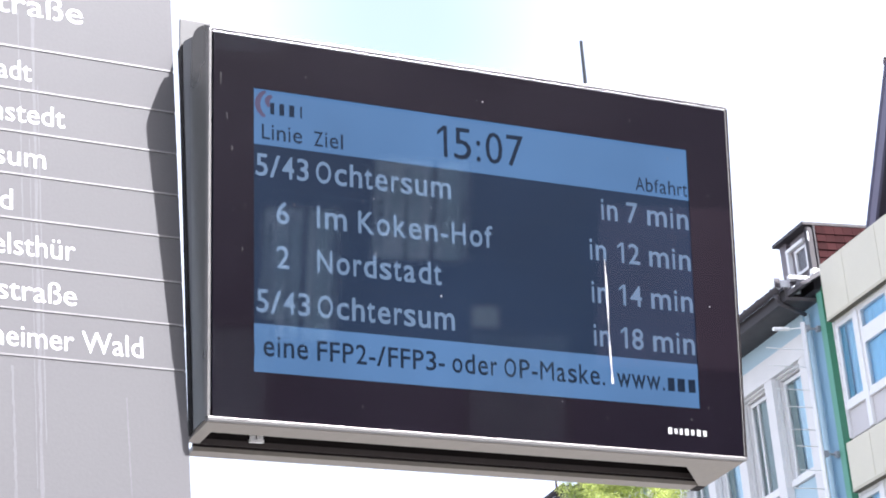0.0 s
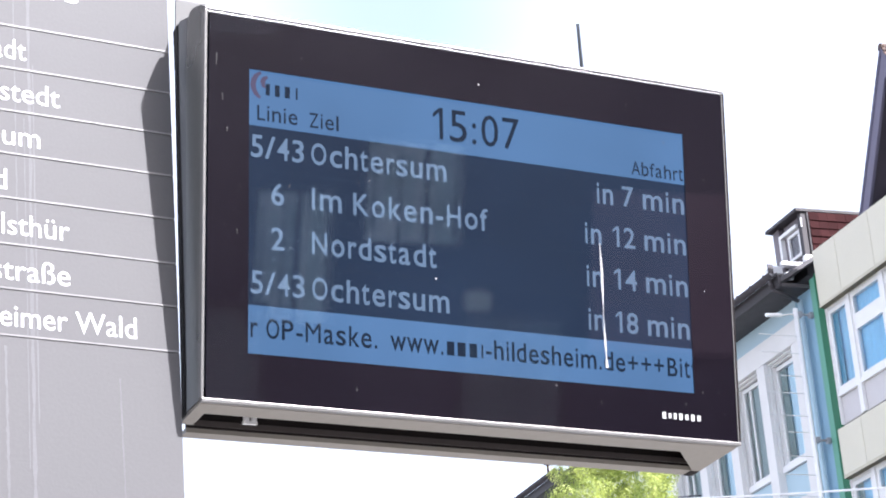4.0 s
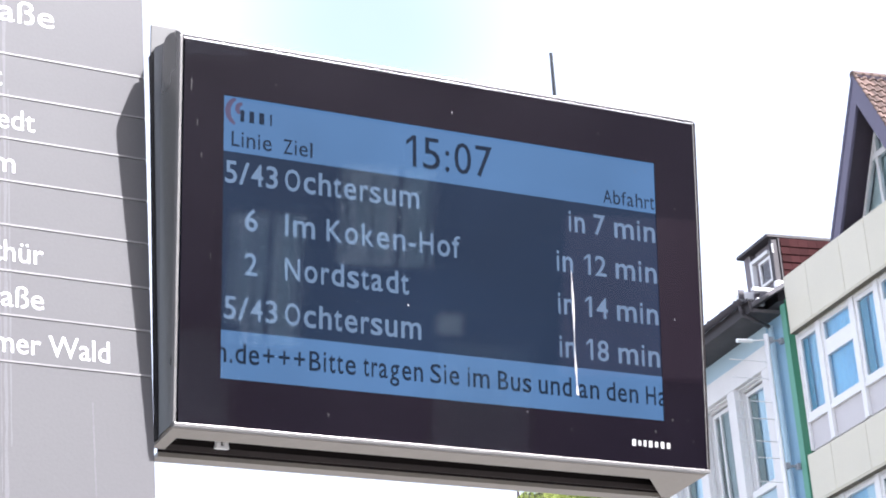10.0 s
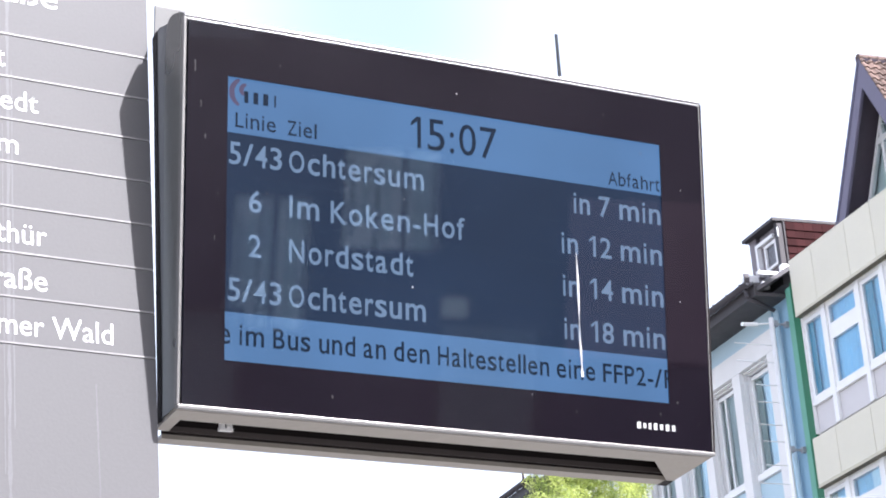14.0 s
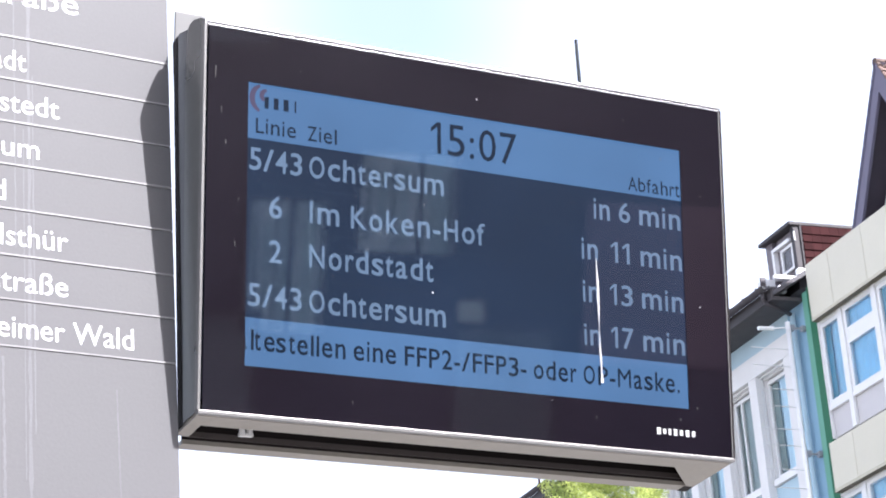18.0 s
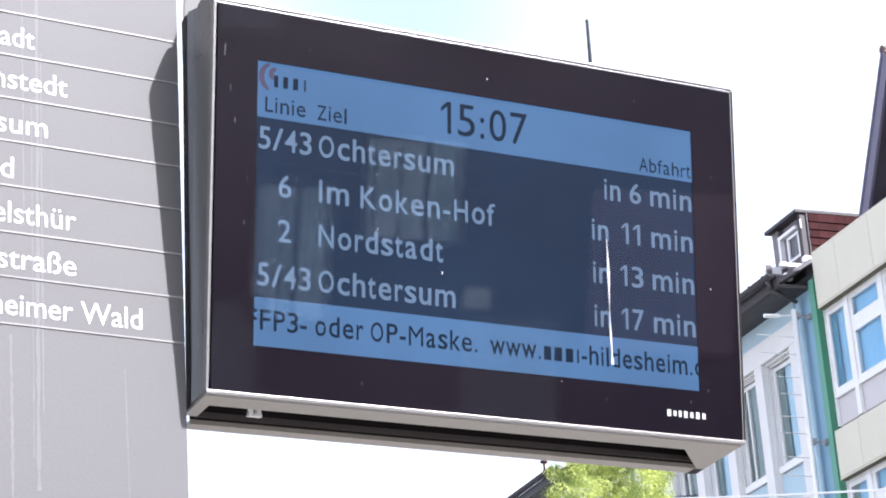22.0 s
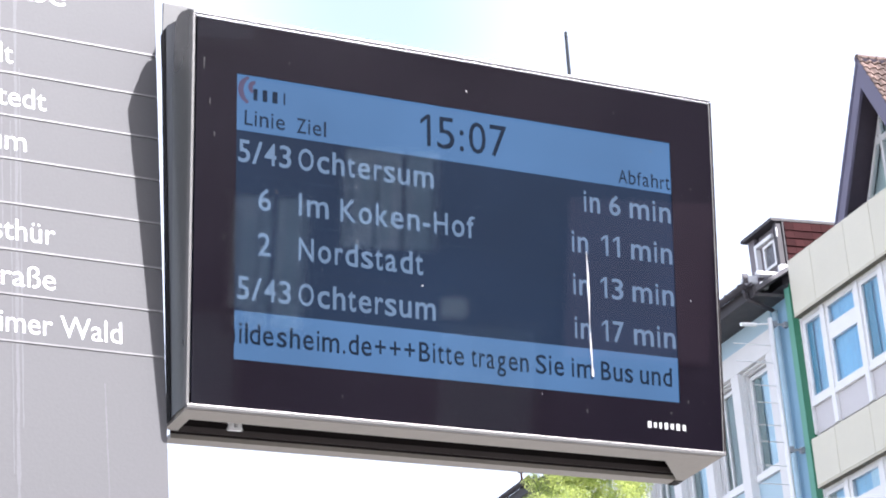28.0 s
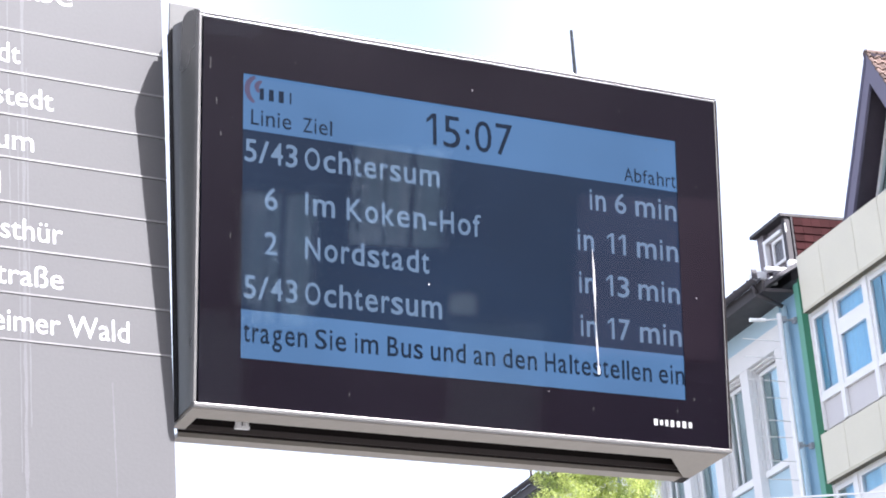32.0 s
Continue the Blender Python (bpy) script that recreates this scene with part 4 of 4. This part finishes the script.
# gabled dormer on the cream building
AX, AZ, SL, FY = 2.38, 17.56, 1.76, 0.30
gable = thing("gable_dormer", FRONT @ pose(AX, FY, 15.0), "steep tiled gable dormer with mauve bargeboards and glazed front", "dormer")
PEAK, FOOT = AZ - 15.0, 0.0
for side in (-1, 1):
    n = Vector((side * SL, 0, 1)).normalized()
    d = Vector((side * 1.0, 0, -SL)).normalized()
    length = PEAK / SL * math.sqrt(1 + SL * SL)
    top = Vector((0, 0, PEAK))
    bm = bmesh.new()
    foot = top + d * length
    slab(bm, [top, foot, foot - n * 0.265, top - Vector((0, 0, 0.265 * math.sqrt(1 + SL * SL)))], (0, 0.05, 0))
    part("bargeboard", bm, BARGE, gable, "mauve-grey timber bargeboard")
    # left bargeboard is darker along its outer edge
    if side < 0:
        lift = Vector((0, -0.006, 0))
        part("outer_strip", slab(bmesh.new(), [top + lift, foot + lift, foot - n * 0.075 + lift, top - Vector((0, 0, 0.075 * math.sqrt(1 + SL * SL))) + lift], (0, 0.005, 0)), OUTER_STRIP, gable, "darker mauve strip along the bargeboard's outer edge")
    bm = bmesh.new()
    slab(bm, [top - n * 0.04 + Vector((0, 0.05, 0)), foot - n * 0.04 + Vector((0, 0.05, 0)), foot - n * 0.04 + Vector((0, 3.4, 0)), top - n * 0.04 + Vector((0, 3.4, 0))], -n * 0.06)
    part("soffit", bm, SOFFIT_AND_JOINT, gable, "dark stained soffit boards")
    course, wide = 0.155, 0.15
    tm = bmesh.new()
    k = 6
    prof = [(wide * i / k, 0.020 * math.sin(2 * math.pi * i / k) + 0.02) for i in range(k + 1)]
    a = [tm.verts.new((u, 0, h)) for u, h in prof] + [tm.verts.new((u, 0, h - 0.016)) for u, h in reversed(prof)]
    b = [tm.verts.new((u, course * 1.15, h + 0.0 - 0.03)) for u, h in prof] + [tm.verts.new((u, course * 1.15, h - 0.046)) for u, h in reversed(prof)]
    tm.faces.new(a)
    tm.faces.new(b[::-1])
    for i in range(len(a)):
        tm.faces.new((a[i], a[(i + 1) % len(a)], b[(i + 1) % len(a)], b[i]))
    pan = mesh_of("roof_tile", tm, ROOF_TILE)
    rows = int(length / course)
    for r in range(rows):
        for c in range(13 if side > 0 else 4):
            t = part("roof_tile", pan, ROOF_TILE, gable)
            e1 = Vector((0, 1, 0)) if side > 0 else Vector((0, -1, 0))
            e2 = -d
            e3 = e1.cross(e2)
            p = top + d * ((r + 1) * course) + n * (0.012 if side > 0 else -0.035) + Vector((0, (0.0 + c * wide) if side > 0 else (wide + c * wide), 0))
            rot = Matrix((e1, e2, e3)).transposed().to_4x4()
            t.matrix_local = Matrix.Translation(p) @ rot
ridge = bmesh.new()
for i in range(10):
    tube(ridge, (0, 0.0 + i * 0.34, PEAK - 0.02), (0, 0.36 + i * 0.34, PEAK - 0.01), 0.07, 12, 0.06)
part("ridge_tiles", ridge, ROOF_TILE, gable)
# glazed front, set back under the overhang
GY = 0.40
inner = PEAK - 0.45
bm = bmesh.new()
for side in (-1, 1):
    d = Vector((side * 1.0, 0, -SL)).normalized()
    n = Vector((side * SL, 0, 1)).normalized()
    top = Vector((0, GY, inner))
    foot = top + d * (inner / SL * math.sqrt(1 + SL * SL))
    slab(bm, [top, foot, foot - n * 0.055, top - Vector((0, 0, 0.055 * math.sqrt(1 + SL * SL)))], (0, 0.08, 0))
for x0, x1 in ((-0.32, -0.255), (0.255, 0.32)):
    zz = inner - (0.32 * SL)
    box(bm, x0, x1, GY + 0.004, GY + 0.076, 0, zz)
box(bm, -0.45, 0.45, GY + 0.002, GY + 0.074, inner - 0.86, inner - 0.76)
part("window_frame", bm, PVC, gable, "white triangular window frame")
bm = bmesh.new()
bm.faces.new([bm.verts.new(p) for p in ((-inner / SL, GY + 0.03, 0), (inner / SL, GY + 0.03, 0), (0, GY + 0.03, inner - 0.05))])
part("pane", bm, PANE, gable).visible_shadow = False
bm = bmesh.new()
slab(bm, [(0, GY + 0.12, inner - 0.05), (-inner / SL, GY + 0.12, 0), (inner / SL, GY + 0.12, 0)], (0, 0.02, 0))
part("blind", bm, CURTAIN_PALE, gable)

# tall white bracket frame standing out from the blue house
sign = thing("projecting_sign", FRONT @ pose(-0.29, -0.33, 11.0), "white tube and thin rods of an empty projecting sign frame", "sign")
bm = bmesh.new()
tube(bm, (0, 0, -6.0), (0, 0, 3.06), 0.043, 14)
part("tube", bm, WHITE_METAL, sign, "white painted upright tube", True)
for z in (2.583, 2.285, 1.894, 1.605, 1.225, 0.95, 0.554, 0.25, -0.1, -0.45, -0.8):
    bm = bmesh.new()
    tube(bm, (0, 0, z), (0, -0.73, z + 0.015), 0.0085, 6)
    part("rod", bm, ROD, sign)
for z in (2.96, 0.83, -2.4):
    bm = bmesh.new()
    tube(bm, (0, 0, z), (0, 0.32, z), 0.020, 10)
    box(bm, -0.04, 0.04, 0.24, 0.33, z - 0.045, z + 0.045)
    box(bm, -0.05, 0.05, 0.03, 0.10, z - 0.045, z + 0.045)
    part("wall_bracket", bm, BRACKET_PALE, sign, "grey wall bracket")
bm = bmesh.new()
tube(bm, (0, -0.27, 2.935), (0, -0.55, 2.925), 0.034, 12)
tube(bm, (0, 0, 2.97), (0, -0.27, 2.935), 0.014, 8)
part("top_lamp", bm, WHITE_METAL, sign, "white cylinder at the top arm")

# next house of the row
row = thing("row_house", FRONT, "pale rendered house further along the row", "building")
part("wall", box(bmesh.new(), -24, -9.855, 0.05, 11, 0, 14.2), RENDER_WHITE, row)
part("soffit", box(bmesh.new(), -24, -9.86, -0.5, 0.3, 13.94, 14.0), EAVES, row)
part("fascia", boxed(-24, -9.86, -0.52, -0.48, 13.94, 14.12, 0.004), EAVES, row)
gutter(row, -24, -9.86, -0.57, 14.18, 0.075, DARK_ZINC)
bm = bmesh.new()
slab(bm, [(-24, -0.48, 14.02), (-9.86, -0.48, 14.02), (-9.86, 5.5, 16.9), (-24, 5.5, 16.9)], (0, 0, 0.08))
slab(bm, [(-24, 11, 14.02), (-9.86, 11, 14.02), (-9.86, 5.5, 16.9), (-24, 5.5, 16.9)], (0, 0, 0.08))
part("roof", bm, DORMER_GREY, row)
vent = bmesh.new()
tube(vent, (-11.72, 0.0, 14.2), (-11.72, 0.0, 14.80), 0.022, 10)
tube(vent, (-11.72, 0.0, 14.2), (-11.72, 0.0, 14.62), 0.036, 10)
box(vent, -11.76, -11.68, -0.065, 0.065, 14.78, 14.83)
part("vent_pipe", vent, RED_TILE, row, "reddish vent pipe with cap")

# ---------- overhead cable ----------
cable = bmesh.new()
pts = []
for i in range(25):
    s = i / 24
    pts.append(Vector((-5.2 + 12.2 * s, -1.0, 12.20 - 3.03 * s - 0.05 * 4 * s * (1 - s))))
for a, b in zip(pts, pts[1:]):
    tube(cable, a, b, 0.018, 6)
holder = thing("overhead_cable", FRONT, "pale overhead cable strung along the house fronts", "cable")
part("cable", cable, WHITE_METAL, holder)
for p in (pts[0], pts[-1]):
    bm = bmesh.new()
    tube(bm, p, (p.x, 0.1, p.z + 0.1), 0.02, 8)
    part("hook", bm, ZINC, holder)

# ---------- street tree ----------


def tree(base, height, radius, seed):
    random.seed(seed)
    t = thing("street_tree", pose(*base), "street tree with sunlit yellow-green foliage", "tree")
    bm = bmesh.new()
    tube(bm, (0, 0, 0), (0.08, 0.05, height * 0.42), 0.19, 14, 0.13)
    tube(bm, (0.08, 0.05, height * 0.42), (0.0, 0.1, height * 0.8), 0.13, 12, 0.05)
    for i in range(16):
        a, h = i * 2.4, height * random.uniform(0.36, 0.62)
        r = radius * random.uniform(0.55, 0.95)
        tip = Vector((r * math.cos(a), r * math.sin(a), h + random.uniform(0.8, 2.0)))
        mid = Vector((0.45 * tip.x, 0.45 * tip.y, h + 0.5))
        tube(bm, (0.05, 0.05, h), mid, 0.06, 8, 0.04)
        tube(bm, mid, tip, 0.04, 7, 0.012)
    part("trunk", bm, BARK, t)
    vs, fs = [], []
    zc = height * 0.68
    clumps = []
    for i in range(460):
        h = random.uniform(-1, 1)
        wide = radius * (1 - abs(h) ** 2.2) ** 0.5 * random.random() ** 0.48
        a = random.uniform(0, 6.283)
        clumps.append((Vector((wide * math.cos(a), wide * math.sin(a), zc + h * height * 0.30)), random.uniform(0.13, 0.22)))
    for c, r in clumps:
        squash = random.uniform(0.7, 1.0)
        for j in range(int(16000 * r * r) + 60):
            u = Vector((random.gauss(0, 1), random.gauss(0, 1), random.gauss(0, 1))).normalized()
            o = u * r * (random.uniform(0.45, 1.0) ** 0.5) * (1 + 0.18 * math.sin(5 * u.x + 7 * u.y + i))
            o.z *= squash
            q = (u + Vector((random.gauss(0, 0.4), random.gauss(0, 0.4), random.gauss(0, 0.4) + 0.3))).to_track_quat("Z", "X").to_matrix() @ Euler((0, 0, random.uniform(0, 6.3))).to_matrix()
            s = random.uniform(0.011, 0.020)
            k = len(vs)
            for p in ((-1.0, 0, 0), (-0.1, -0.5, 0.1), (1.0, 0, -0.12), (-0.1, 0.5, 0.1)):
                vs.append(c + o + q @ (Vector(p) * s))
            fs += [(k, k + 1, k + 2, k + 3)]
    me = bpy.data.meshes.new("crown")
    me.from_pydata(vs, [], fs)
    me.materials.append(LEAF)
    ob = new("crown", me)
    ob.parent = t
    tagged(ob, "", kind="stuff")
    return t


tree((1.35, 27.106, 0), 9.626, 1.38, 7)

# ---------- unseen house behind the camera, added for reflections in the glass ---
OPP = pose(19.216, -9.569, 0.676, 0, 0, -121.86)
opp = thing("opposite_house", OPP, "unseen dark grey house with pale windows added for the screen's reflections", "building")
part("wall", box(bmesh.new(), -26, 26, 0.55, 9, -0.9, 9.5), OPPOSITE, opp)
for i in range(-12, 12):
    for z in (0.7, 3.3, 8.0):
        if i % 2:
            window(opp, i * 1.75 + 0.2, i * 1.75 + 1.3, z, z + 1.4, 0.18, INSIDE, 0.08, paint=EAVES)
# pale and dull strips stand in for windows mirroring the sky
for x0, x1, z0, z1 in ((-0.34, 0.78, 5.55, 6.75), (1.16, 2.06, 4.55, 6.12), (4.1, 5.2, 5.3, 6.6), (-4.9, -3.8, 5.4, 6.7)):
    window(opp, x0, x1, z0, z1, 0.18, PALE_SHINE, 0.06, posts=((x0 + 0.38, x0 + 0.44),), paint=EAVES, drawn=(DIM_SHINE, 0.12, 0.30))
    for at, wide, up, fabric in ((0.03, 0.05, 0.0, INSIDE), (0.16, 0.07, 0.05, DIM_SHINE), (0.50, 0.09, 0.10, DIM_SHINE), (0.63, 0.04, 0.0, INSIDE), (0.72, 0.10, 0.30, DIM_SHINE), (0.90, 0.04, 0.15, INSIDE)):
        w = x1 - x0
        part("drape", boxed(x0 + at * w, x0 + (at + wide) * w, 0.233, 0.242, z0 + up, z1 - 0.1 - up * 0.5), fabric, opp)
# bay and plate added as brown and pale patches in the reflection
part("brick_bay", boxed(-3.6, -1.9, 0.3, 0.56, 4.4, 6.3, 0.02), BROWN_BRICK, opp)
part("pale_reflection_plate", boxed(-0.74, -0.43, 0.4, 0.56, 4.8, 5.05, 0.01), PILASTER, opp)
part("cornice", boxed(-26, 26, -0.25, 0.4, 9.2, 9.5, 0.03), PILASTER, opp)

# ---------- what moves ----------


def belt(x, k):
    """Where a letter is at the k-th frame: (along, depth)."""
    front_r, front_l, y0, y1 = 0.360, -0.384, -0.001, 0.030
    run = (front_r - front_l) / SPEED * FPS
    loop = LOOP / SPEED * FPS
    since = (k - (x - front_r) / SPEED * FPS) % loop
    turn = 5.0
    if since <= run:
        return front_r - since / FPS * SPEED, y0
    if since <= run + turn:
        return front_l, y0 + (since - run) / turn * (y1 - y0)
    if since <= loop - turn:
        return front_l + (since - run - turn) / (loop - run - 2 * turn) * (front_r - front_l), y1
    return front_r, y1 + (since - loop + turn) / turn * (y0 - y1)


def motions():
    last = 32 * FPS
    run, loop = (0.744) / SPEED * FPS, LOOP / SPEED * FPS
    for ob, x in LETTERS:
        keys = {0, last}
        for n in range(-2, 3):
            s = (x - 0.360) / SPEED * FPS + n * loop
            for mark in (s, s + run):
                m = math.floor(mark)
                for step in (-6, -3, 0, 1, 4, 7, 10):
                    keys.add(m + step)
            for step in range(1, 6):
                keys.add(round(s + run * step / 6))
        rows = []
        for k in sorted(q for q in keys if 0 <= q <= last):
            a, y = belt(x, k)
            rows.append((k / FPS, pose(a, y, -0.1735)))
        walk(ob, rows)
    for ob, p in FLAPS:
        walk(ob, [(t, pose(*p, 0, 0, a)) for t, a in ((0, 0), (8, 0), (17.3, 0), (17.334, 60), (17.367, 120), (17.4, 180), (25, 180), (32, 180))])


motions()
